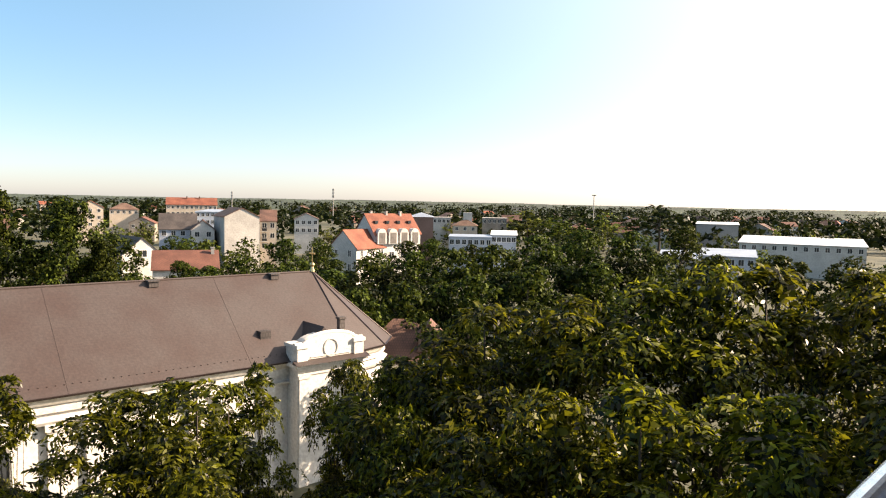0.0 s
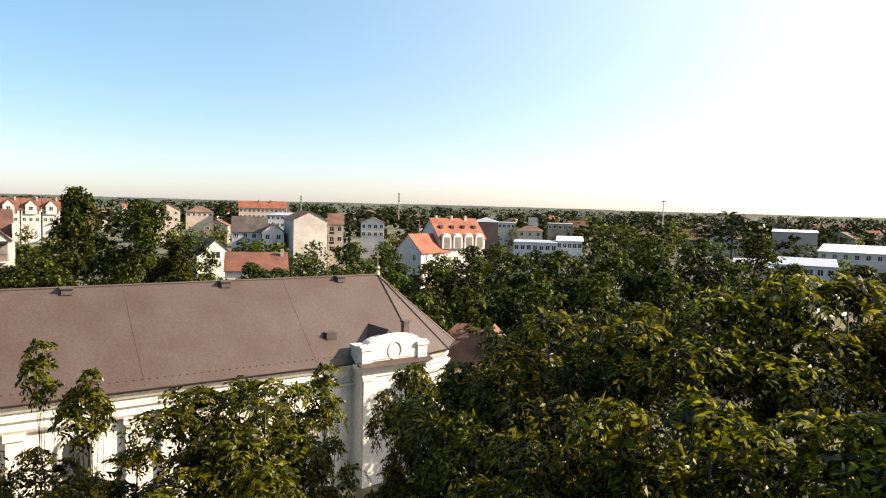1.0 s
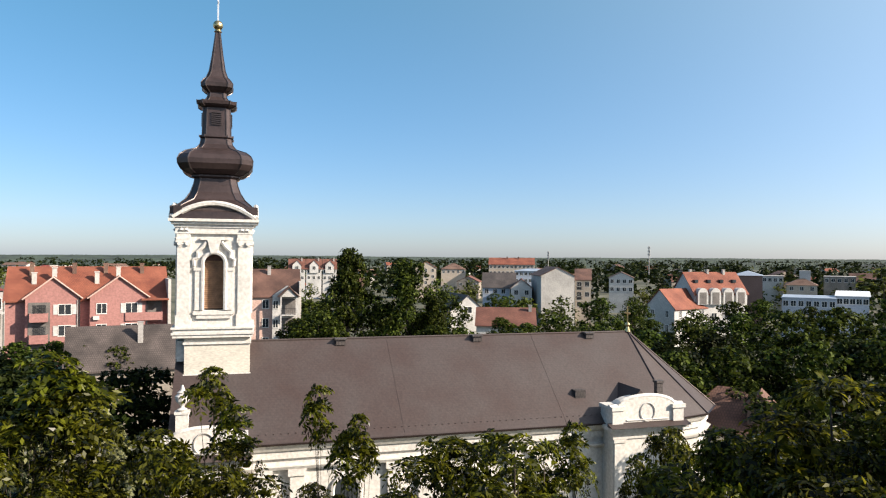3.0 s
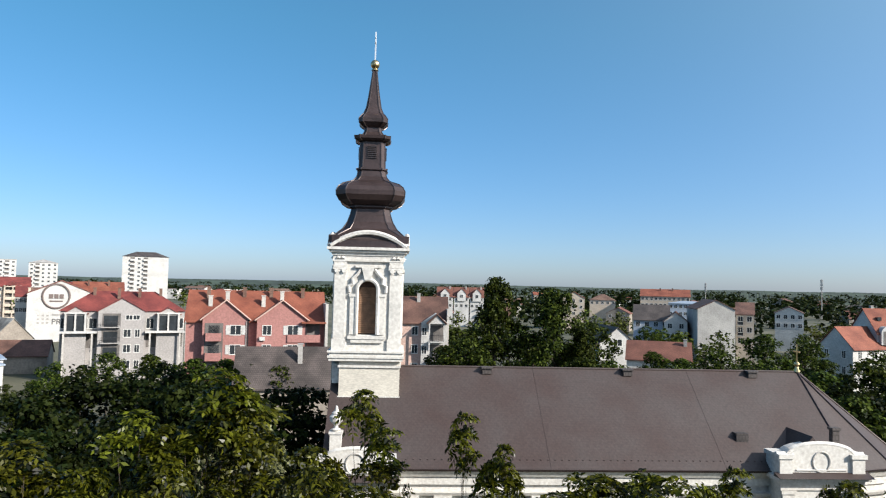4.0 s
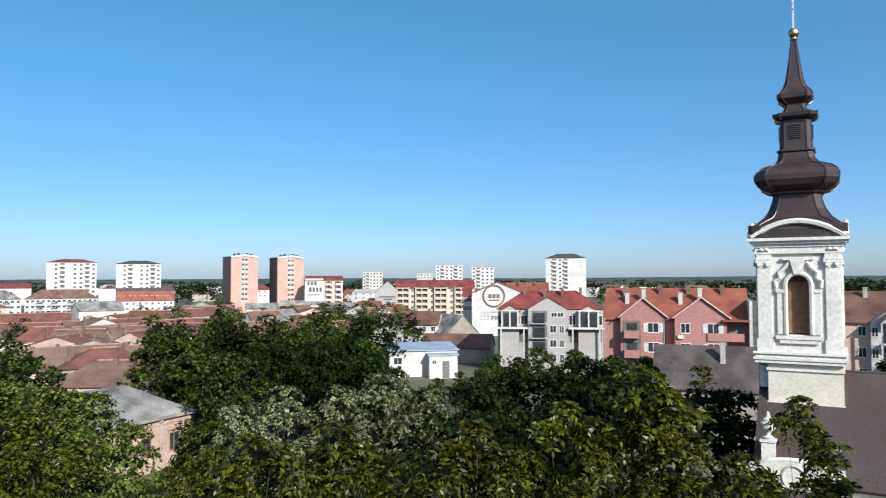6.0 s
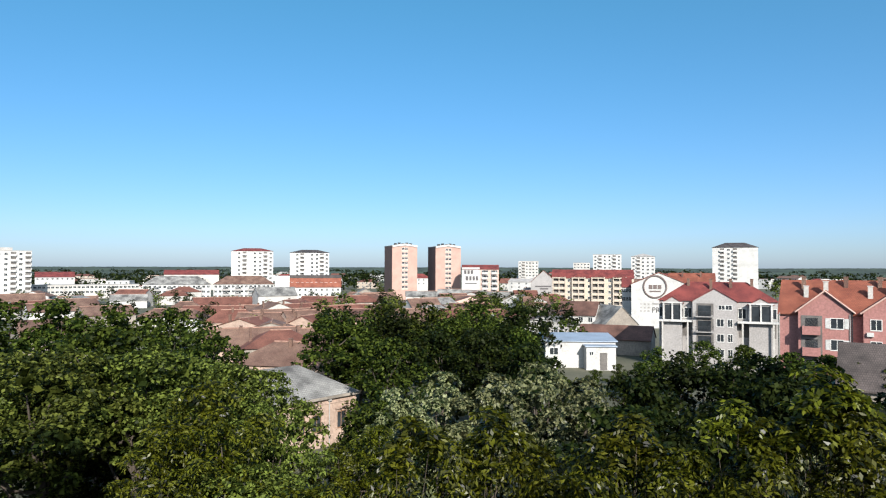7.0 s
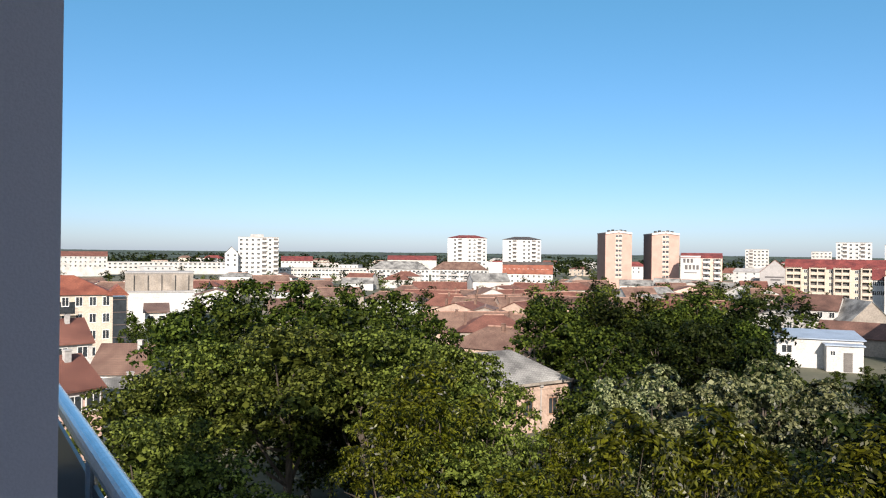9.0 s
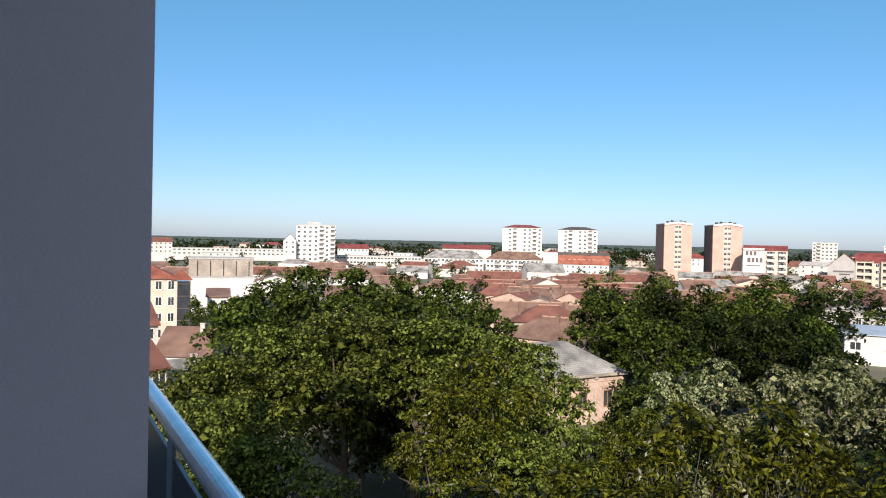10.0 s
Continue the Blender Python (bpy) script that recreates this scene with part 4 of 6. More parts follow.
# cream flats with balconies and crimson roof
cream = house("apartment_block", "cream five-storey flats with balconies and crimson roof", 82.0, 75.6, 338, 14.9, 18.6, 14, "gable_x", "cream", "crimson", rows=5, cols=12, storey=2.75, skip=tuple((r, c) for r in range(5) for c in (0, 1, 3, 4, 6, 7, 9, 10)), category="apartment block")
W = cream["width"]
for gx in (-0.41, -0.17, 0.07, 0.33):
    x0, x1 = gx * W - 2.9, gx * W + 2.9
    bm = bmesh.new()
    prism(bm, [(x0, 15.0), (x1, 15.0), (gx * W, 17.0)], "y", -1.6, 3)
    part("dormer_gable", bm, "crimson", cream)
    for q in (x0, x1):
        part("bay_wall", boxes((q - 0.25, q + 0.25, -1.6, 0, 0, 15.3)), "cream", cream)
    part("bay_mullion", boxes((gx * W - 0.2, gx * W + 0.2, -1.62, -1.3, 0, 14.6)), "cream", cream)
    part("bay_beam", boxes((x0, x1, -1.6, -1.3, 14.6, 15.3)), "cream", cream)
    for r in range(5):
        # shade between the bay walls is a dark sheet on the wall
        part("loggia_dark_sheet", boxes((x0 + 0.25, x1 - 0.25, -0.06, 0.02, 12.5 - r * 2.75, 14.5 - r * 2.75)), "recess", cream)
        balcony(cream, gx * W, 12.3 - r * 2.75, 5.2, deep=1.5, wall="cream", slats=False)

# high blocks
def tower_block(label, az0, az1, d, top, wall, roof, floors, cols, depth=18, turn=0.0, style="flat", cap=1.6, strips=(), side_wall=None, blank=()):
    ob = house("tower_block", label, az0, az1, d, top, top + cap, depth, style, wall, roof, turn=turn, rows=floors, cols=cols, win=(1.5, 1.3), storey=2.85, top=2.2, category="tower block", skip=tuple((0, c, "all") for c in (*strips, *blank)), side=0 if blank else 3)
    W = ob["width"]
    for c in strips:
        x = -W / 2 + W * (c + 0.5) / cols
        for r in range(floors):
            # dark sheet for the shade behind each balcony
            part("loggia_dark_sheet", boxes((x - 1.3, x + 1.3, -0.05, 0.02, top - 2.5 - r * 2.85, top - 0.5 - r * 2.85)), "recess", ob)
            balcony(ob, x, top - 2.7 - r * 2.85, 2.9, deep=1.2, wall=wall, slats=False)
    if side_wall:
        # the shade of the side away from the sun, put into the colour
        part("painted_shade_side", boxes((-W / 2 - 0.12, -W / 2 - 0.004, 0.05, depth, 0, top - 0.05)), side_wall, ob, "brick side with its shade put into a darker colour")
    return ob


for az0, az1, top in ((95.0, 92.96, 32.2), (91.45, 89.4, 31.7)):
    tb = tower_block("orange brick tower block with a pale roof edge", az0, az1, 420, top, "brick", "concrete", 9, 8, turn=16, blank=(0, 1, 2, 5, 6, 7), strips=(), side_wall="brick_dark")
    W = tb["width"]
    for s in (-1, 1):
        bm = bmesh.new()
        prism(bm, [(0, top + 1.6), (s * W / 2, top + 0.5), (s * W / 2, top - 0.6), (0, top + 0.5)], "y", -0.5, 19)
        part("roof_edge", bm, "white", tb, "white folded roof edge")
    for r in range(9):
        for c in (3, 4):
            x = -W / 2 + W * (c + 0.5) / 8
            part("spandrel", boxes((x - 0.95, x + 0.95, -0.05, 0.0, top - 3.35 - r * 2.85, top - 2.35 - r * 2.85)), "palepink", tb)
    for k in range(5):
        part("roof_plant", boxes((-W * 0.3 + k * 2.4, -W * 0.3 + k * 2.4 + 1.3, 6, 8, top + 0.3, top + 2.0 + 0.4 * (k % 2))), "rail_dark", tb)
tower_block("tall white tower block with balcony columns and a dark top", 69.8, 66.6, 500, 33.2, "white", "dark_tile", 11, 7, strips=(1, 3), style="hip", cap=3.4, blank=(0, 4, 5, 6))
tower_block("white tower block with dark-red hipped roof", 107.7, 104.5, 500, 30.4, "white", "crimson", 9, 8, strips=(2, 6), blank=(0, 3), style="hip", cap=2.2)
tower_block("white tower block with dark hipped roof", 103.2, 100.1, 500, 29.6, "white", "dark_tile", 9, 8, strips=(2, 6), blank=(0, 3), style="hip", cap=2.2)
t5 = tower_block("white flat-roofed tower block with balconies", 124.4, 121.3, 450, 28.0, "white", "concrete", 8, 7, strips=(4, 6))
part("roof_house", boxes((-5, 3, 4, 9, 28.2, 30.0)), "concrete", t5)
house("apartment_house", "white annex with a dark gable roof", 125.4, 124.4, 445, 18.0, 22.0, 12, "gable_y", "white", "dark_tile", rows=3, cols=2, category="apartment house")
tower_block("distant white tower block", 78.75, 76.55, 560, 29.6, "white", "concrete", 8, 6, strips=(1, 4), cap=2.5)
tower_block("distant white tower block", 75.8, 74.0, 560, 28.2, "white", "concrete", 8, 5, strips=(1,), style="hip", cap=2.5)
tower_block("distant pale block of flats", 84.7, 83.1, 640, 25.0, "offwhite", "concrete", 5, 6, strips=(1,))
tower_block("distant pale block of flats", 80.3, 79.0, 700, 24.0, "offwhite", "concrete", 5, 5)

# block with a painted gable sign
bp = house("apartment_block", "pale pink flats with a painted sign on the end wall", 89.3, 86.3, 400, 18.6, 21.0, 16, "gable_x", "palepink", "crimson", rows=5, cols=8, storey=2.9, skip=tuple((r, c) for r in range(5) for c in range(4)), category="apartment block")
W = bp["width"]
part("end_wall", boxes((-W / 2 - 0.1, -0.02 * W, -0.15, 0.0, 0, 19.6)), "white", bp)
for x0, x1, z0, z1 in ((-0.44, -0.38, 15.8, 18.0), (-0.35, -0.29, 15.8, 18.0), (-0.26, -0.2, 15.8, 18.0), (-0.4, -0.33, 12.2, 14.6), (-0.3, -0.24, 12.2, 14.6), (-0.21, -0.15, 12.2, 14.6), (-0.12, -0.06, 12.2, 14.6), (-0.42, -0.1, 10.2, 10.7)):
    part("sign_bar", boxes((x0 * W, x1 * W, -0.2, -0.14, z0, z1)), "lettering", bp)
for r in range(5):
    for gx in (0.12, 0.38):
        balcony(bp, gx * W, 15.9 - r * 2.9, 3.0, deep=1.3, wall="white", slats=False)
gw = house("apartment_block", "grey end wall with faint bars of lettering", 83.7, 81.65, 380, 11.9, 18.0, 20, "gable_y", "grey", "orange_tile", category="apartment block")
for x0, x1, z in ((-4.5, 4.0, 9.2), (-2.0, 2.5, 7.9)):
    part("sign_bar", boxes((x0, x1, -0.06, 0.0, z, z + 0.7)), "lettering", gw)

# blocks and houses towards the plain
for az0, az1, roofm in ((114.1, 109.2, "grey_tile"), (109.0, 104.4, "old_tile")):
    hb = house("apartment_block", "long white block under a weathered hipped roof", az0, az1, 430, 9.3, 14.2, 16, "hip", "white", roofm, rows=3, cols=14, win=(1.4, 1.3), category="apartment block", group="hipped blocks")
    for k in (-0.3, -0.1, 0.12, 0.32):
        for r in range(2):
            balcony(hb, k * hb["width"], 5.2 - r * 2.9 + 0.6, 4.2, slats=False, wall="grey")
at_ = house("apartment_block", "white block with an orange mansard and dark roof", 104.35, 99.15, 425, 7.3, 7.3, 15, "flat", "white", "orange_tile", rows=2, cols=12, category="apartment block")
W = at_["width"]
bm = bmesh.new()
prism(bm, [(-0.4, 7.6), (1.4, 13.0), (13.6, 13.0), (15.4, 7.6)], "x", -W * 0.28, W / 2 + 0.3)
mans = part("mansard", bm, "orange_tile", at_, "steep orange mansard")
part("roof_top", boxes((-W * 0.3, W / 2 + 0.5, 1.2, 13.8, 13.0, 14.6)), "dark_tile", at_)
part("end_gable", boxes((-W / 2, -W * 0.28, -0.2, 15, 0, 14.2)), "white", at_)
for k in range(10):
    window(mans, -W * 0.24 + k * W * 0.073, 0.55, 9.2, 1.2, 1.2)
house("long_block", "long low white block with a flat roof", 121.5, 114.3, 480, 8.2, 8.2, 12, "flat", "offwhite", "concrete", rows=2, cols=26, win=(1.6, 1.2), category="block")
house("long_block", "long low pale block on the plain", 133.7, 125.3, 600, 9.6, 9.6, 14, "flat", "offwhite", "concrete", rows=2, cols=24, win=(1.8, 1.3), category="block")
house("hall", "white hall with a dark red roof", 121.1, 118.6, 550, 12.2, 15.6, 20, "gable_x", "white", "crimson", rows=1, cols=8, category="hall")
house("hall", "low hall with a crimson roof", 112.6, 108.6, 620, 13.0, 16.6, 20, "gable_x", "offwhite", "crimson", category="hall")
house("long_block", "distant pale block with red roof", 136.9, 133.7, 560, 14.6, 17.8, 14, "gable_x", "offwhite", "red_tile", rows=3, cols=10, category="block")

# cream block with orange hipped roof and a dark glazed corner
yb = house("apartment_house", "cream four-storey house with orange hipped roof", 139.5, 133.3, 140, 11.7, 15.0, 14, "hip", "cream", "orange_tile", rows=4, cols=7, win=(1.0, 1.5), storey=3.0, category="apartment house")
W = yb["width"]
gc = part("glazed_corner", boxes((W / 2 + 0.02, W / 2 + 2.3, 0.1, 9, 0, 11.2)), "pane", yb, "dark glazed stair corner")
for k in range(5):
    part("transom", boxes((W / 2 - 0.02, W / 2 + 2.36, 0.02, 0.12, 1.5 + k * 2.3, 1.62 + k * 2.3)), "frame_dark", gc)
bm = bmesh.new()
prism(bm, [(W / 2 - 1.2, 11.5), (W / 2 + 2.8, 11.5), (W / 2 + 0.9, 13.4)], "y", -0.4, 6)
part("corner_gable", bm, "orange_tile", yb)
for z in (8.4, 5.4, 2.4):
    balcony(yb, 0.02 * W, z, 3.4, wall="cream")
ru = house("weathered_hall", "roughcast grey hall with buttresses over a white wall", 132.5, 127.7, 190, 13.9, 13.9, 14, "flat", "stone", "concrete", category="hall")
W = ru["width"]
for k in range(5):
    x = -W / 2 + W * (k + 0.5) / 5
    part("buttress", boxes((x - 0.4, x + 0.4, -0.6, 0.02, 8, 13.6)), "stone", ru)
house("low_house", "white lower wing in front of the weathered hall", 132.3, 127.6, 186, 9.3, 9.3, 3.5, "flat", "white", "concrete")
house("small_house", "small white house with a dark window", 131.1, 129.5, 150, 7.4, 8.6, 8, "shed", "white", "old_tile", rows=2, cols=2)
for az0, az1, d, e, r, wallm, roofm, turn in ((137.6, 133.9, 66, 8.2, 10.4, "palepink", "red_tile", 24), (134.9, 130.9, 92, 5.2, 8.0, "offwhite", "old_tile", -20), (138.5, 134.6, 100, 8.0, 10.6, "offwhite", "red_tile", 14), (133.4, 130.2, 78, 4.6, 6.2, "cream", "grey_tile", 20)):
    house("low_house", "low old house with a tiled roof", az0, az1, d, e, r, 9, "gable_x", wallm, roofm, turn=turn, rows=1, cols=3, chimneys=((0.2, 0.4),), group="old street houses")
house("low_house", "old house with an overgrown roof between trees", 121.8, 117.6, 120, 9.2, 11.6, 9, "gable_x", "stone", "old_tile", turn=12)

# weathered pink corner house
oh = house("old_house", "weathered pink house with grey hipped roof", 106.99, 97.61, 76.9, 5.55, 8.6, 10, "hip", "oldpink", "grey_tile", turn=38)
W = oh["width"]
part("eaves_board", boxes((-W / 2 - 0.4, W / 2 + 0.4, -0.42, -0.3, 5.3, 5.6)), "stone", oh)
part("frieze", boxes((-W / 2 - 0.05, W / 2 + 0.05, -0.08, 0.0, 4.7, 4.9)), "oldpink", oh)
for x in (-0.2, 0.0, 0.14, 0.36):
    window(oh, x * W, -0.01, 1.9, 1.1, 1.7, frame_mat="louvre", bars=1)
    stack("window_hood", "oldpink", oh, (x * W - 0.85, x * W + 0.85, -0.22, 0.0, 3.95, 4.12), (x * W - 0.75, x * W - 0.62, -0.12, 0, 1.7, 3.95), (x * W + 0.62, x * W + 0.75, -0.12, 0, 1.7, 3.95))
bm = bmesh.new()
tube(bm, (0.25 * W, -0.1, 0), (0.25 * W, -0.1, 5.2), 0.07, 0.07, 6)
box(bm, 0.25 * W - 0.2, 0.25 * W + 0.2, -0.3, 0, 5.0, 5.4)
part("downpipe", bm, "concrete", oh)

# crowded red roofs
rng = random.Random(5)
spots = [(108.6, 285), (106.3, 292), (103.6, 280), (101.2, 285), (109.2, 240), (106.6, 245), (104.0, 238), (101.6, 246), (107.6, 205), (105.2, 200), (102.8, 208), (100.9, 200), (107.0, 172), (104.6, 168), (102.2, 174), (105.8, 140), (103.6, 136), (101.6, 142), (104.0, 112), (101.4, 116)]
for i, (az, d) in enumerate(spots):
    half = rng.uniform(6.5, 9.5) / d * 57.3
    house("low_house", "single-storey house under a red-brown tiled roof", az + half, az - half, d, rng.uniform(3.8, 4.6), rng.uniform(6.6, 7.8), rng.uniform(9, 12), rng.choice(("gable_x", "gable_x", "hip", "gable_y")), rng.choice(("offwhite", "oldpink", "stone")), rng.choice(("red_tile", "red_tile", "old_tile", "brown_tile", "old_tile")), turn=rng.uniform(-38, 38), chimneys=((rng.uniform(-0.4, 0.0), 0.4), (rng.uniform(0.05, 0.4), 0.6)), group="crowded roofs")
for i in range(34):
    az, d = rng.uniform(110, 138), rng.uniform(215, 420)
    half = rng.uniform(6, 9) / d * 57.3
    e = rng.uniform(3.5, 6)
    house("low_house", "low town house with a worn tiled roof", az + half, az - half, d, e, e + rng.uniform(2.0, 3.0), rng.uniform(8, 11), rng.choice(("gable_x", "hip", "gable_y")), rng.choice(("offwhite", "stone", "white")), rng.choice(("red_tile", "old_tile", "grey_tile")), turn=rng.uniform(-35, 35), group="town houses")
house("low_house", "house with a pale broken roof", 105.6, 102.6, 285, 8.5, 11.5, 10, "gable_x", "offwhite", "grey_tile", turn=15)

# white workshop with a blue-grey roof
wb = house("workshop", "white flat workshop with blue-grey sheet roof", 82.5, 77.0, 142, 5.2, 5.9, 10, "shed", "white", "sheet_blue", category="workshop", turn=8)
W = wb["width"]
part("annex", boxes((0.05 * W, 0.46 * W, -3.2, 0.0, 0, 4.5), ), "white", wb)
part("annex_roof", boxes((0.03 * W, 0.48 * W, -3.5, 0.1, 4.52, 4.72)), "sheet_blue", wb)
# flat dark sheet carries the shade inside the doorway
part("doorway", boxes((0.24 * W, 0.34 * W, -3.26, -3.1, 0.1, 3.4)), "recess", wb)
window(wb, -0.38 * W, -0.02, 2.6, 1.6, 1.3)
window(wb, 0.12 * W, -3.22, 2.9, 0.7, 0.7)
house("low_house", "brown roofed sheds behind the workshop", 80.0, 74.4, 165, 3.6, 6.3, 9, "gable_x", "stone", "brown_tile", turn=-10)
house("low_house", "house with a steep grey roof", 77.8, 75.3, 190, 5.0, 9.6, 16, "gable_y", "stone", "grey_tile", turn=28)
house("low_house", "white house with a brown roof", 81.6, 78.6, 195, 7.0, 10.3, 10, "gable_x", "white", "brown_tile", rows=1, cols=4, turn=-12)
rng = random.Random(11)
for i in range(46):
    az, d = rng.uniform(80.5, 99.0), rng.uniform(190, 400)
    half = rng.uniform(5, 8) / d * 57.3
    e = rng.uniform(3.2, 5.5)
    house("low_house", "small town house with a tiled roof", az + half, az - half, d, e, e + rng.uniform(2.2, 3.2), rng.uniform(8, 11), rng.choice(("gable_x", "hip", "gable_y")), rng.choice(("offwhite", "white", "palepink", "stone")), rng.choice(("red_tile", "old_tile", "brown_tile", "grey_tile")), turn=rng.uniform(-35, 35), rows=1, cols=2, group="town houses")

# houses north of the church
wh = house("family_house", "white gabled house with a dark roof", 32.5, 29.7, 150, 8.4, 11.7, 13, "gable_y", "white", "dark_tile", turn=20, rows=1, cols=1, win=(1.8, 1.3), top=0.4)
house("family_house", "house with a long red roof and white coping", 30.4, 25.6, 124, 8.0, 10.7, 9, "gable_x", "white", "red_tile", chimneys=((0.42, 0.4),))
house("family_house", "white house with a dark steep roof", 29.9, 27.2, 215, 10.8, 15.0, 12, "gable_x", "paleblue", "dark_tile", rows=1, cols=4)
house("family_house", "white house with a brown gabled porch", 27.6, 25.9, 205, 11.0, 13.6, 10, "gable_y", "white", "brown_tile", rows=1, cols=2)
gg = house("apartment_block", "block with a plain grey end wall", 25.15, 22.5, 200, 14.9, 17.2, 16, "gable_y", "offwhite", "brown_tile", category="apartment block", turn=12)
gs = house("apartment_block", "cream balcony wing beside the grey end wall", 22.45, 21.2, 206, 13.6, 16.6, 14, "gable_x", "cream", "brown_tile", rows=3, cols=2, category="apartment block", balconies=((-0.25, 10.8, 2.0, True), (-0.25, 7.9, 2.0, True)))
house("apartment_block", "long cream block under an orange roof", 29.4, 25.7, 350, 16.4, 19.6, 14, "gable_x", "cream", "orange_tile", rows=2, cols=11, chimneys=((-0.1, 0.4), (0.15, 0.4)), category="apartment block")
house("apartment_block", "blue-grey block with flat roof", 27.3, 24.4, 300, 14.2, 15.2, 12, "hip", "paleblue", "sheet_blue", rows=2, cols=8, category="apartment block")
house("family_house", "cream house with an orange gable roof", 35.4, 33.7, 330, 14.8, 17.6, 12, "gable_y", "cream", "orange_tile", rows=3, cols=3)
house("family_house", "pale house with a broad brown roof", 33.3, 31.3, 360, 13.6, 16.6, 12, "hip", "cream", "old_tile", rows=1, cols=5)
house("family_house", "white villa with a stepped roof", 19.8, 17.9, 262, 12.8, 14.8, 12, "gable_y", "white", "brown_tile", rows=2, cols=4)
rr = [(45.6, 44.3), (44.2, 43.0), (42.9, 41.8)]
for a0, a1 in rr:
    ob = house("row_house", "white row house with a red roof and dormer gable", a0, a1, 330, 14.0, 18.4, 12, "gable_x", "white", "red_tile", rows=2, cols=3, group="row houses", chimneys=((0.3, 0.4),))
    W = ob["width"]
    bm = bmesh.new()
    prism(bm, [(-2, 12), (2, 12), (2, 15.6), (0, 17.8), (-2, 15.6)], "y", -0.6, 5)
    d_ = part("dormer", bm, "white", ob)
    bm = bmesh.new()
    roof_shape(bm, "gable_y", -2, 2, -0.6, 5, 15.6, 17.8, over=0.3)
    part("dormer_roof", bm, "red_tile", d_)
    window(d_, 0, -0.61, 13.6, 1.3, 1.5)
# white villas with orange roofs
va = house("villa", "blue-white gabled villa with an orange roof", 17.0, 14.85, 150, 10.0, 13.6, 15, "gable_y", "white", "orange_tile", turn=-38, rows=2, cols=2, win=(0.7, 1.3), side=4)
vb = house("villa", "white villa with orange roof and arched dormers", 15.0, 13.4, 158, 12.8, 17.0, 12.5, "gable_y", "white", "orange_tile", turn=-58, rows=3, cols=2, win=(0.8, 1.3), chimneys=((-0.05, 0.15), (0.02, 0.45), (0.04, 0.75)))
W = vb["width"]
for k in range(4):
    y = 1.6 + k * 3.0
    bm = bmesh.new()
    arc = [(y - 1.2, 10.5), (y + 1.2, 10.5)] + [(y + 1.2 * math.cos(radians(a)), 12.6 + 1.3 * math.sin(radians(a))) for a in range(0, 181, 20)]
    prism(bm, arc, "x", W / 2 - 1.5, W / 2 + 0.7)
    ad = part("arched_dormer", bm, "white", vb)
    # dark sheet on the dormer front, painted as loggia shade
    part("loggia_dark_sheet", boxes((W / 2 + 0.66, W / 2 + 0.74, y - 0.8, y + 0.8, 10.6, 13.0)), "recess", ad)
    part("roof_window", boxes((W / 4 - 0.3, W / 4 + 0.4, y - 0.4, y + 0.4, 14.9, 15.55)), "pane", vb)
    for r in range(2):
        window(vb, W / 2 + 0.006, y, 7.2 - r * 2.9, 1.2, 1.4, rz=90)

# flat roofs and sheds to the east
house("flat_hall", "low blue-grey flat-roofed hall", 7.3, 3.8, 200, 10.0, 10.0, 16, "flat", "paleblue", "sheet_blue", rows=1, cols=7, category="hall")
house("flat_hall", "glazed flat wing of the hall", 3.8, 1.8, 206, 10.6, 11.4, 14, "shed", "paleblue", "sheet_white", rows=1, cols=5, category="hall")
tk = house("family_house", "house with red roof below a white water tank", 7.0, 5.0, 280, 10.8, 13.6, 10, "hip", "cream", "old_tile", rows=1, cols=3)
part("water_tank", boxes((-0.8, 2.8, 3.5, 7.0, 11, 16.0)), "white", tk, "white cube tank")
house("block", "pale concrete building among trees", 9.0, 7.2, 300, 13.2, 13.2, 12, "flat", "offwhite", "concrete", rows=1, cols=5)
house("block", "pale concrete building among trees", 4.6, 2.6, 310, 13.2, 13.2, 12, "flat", "stone", "concrete", rows=1, cols=5)
house("block", "dark blue roofed hall", 10.6, 8.6, 230, 15.0, 16.4, 12, "hip", "brick_dark", "sheet_blue")
house("shed", "long low shed with a white roof", -12.1, -15.1, 350, 12.2, 12.9, 20, "shed", "grey", "sheet_white", category="shed")
house("shed", "long industrial hall with a bright white roof", -15.2, -23.5, 230, 9.6, 11.0, 22, "shed", "offwhite", "sheet_white", rows=1, cols=12, category="shed")
house("shed", "blue-grey workshop with pale flat roof", -12.4, -16.4, 170, 9.0, 9.9, 14, "shed", "paleblue", "sheet_blue", rows=1, cols=6, category="shed")
house("shed", "grey workshop with a flat roof", -9.6, -12.2, 166, 8.4, 9.4, 12, "shed", "grey", "sheet_blue", category="shed")
# brown roofed house beside the apse
br = house("parish_house", "house with a dark brown tiled roof and dormer", 15.5, 7.2, 60, 6.0, 9.2, 8, "hip", "white", "brown_tile", turn=-6)
W = br["width"]
bm = bmesh.new()
prism(bm, [(0.2 * W, 6.9), (0.2 * W + 1.8, 6.9), (0.2 * W + 1.8, 8.4), (0.2 * W + 0.9, 9.2), (0.2 * W, 8.4)], "y", 0.6, 3)
dm = part("dormer", bm, "frame_dark", br)
bm = bmesh.new()
roof_shape(bm, "gable_y", 0.2 * W, 0.2 * W + 1.8, 0.6, 3.2, 8.4, 9.3, over=0.25)
part("dormer_roof", bm, "brown_tile", dm)
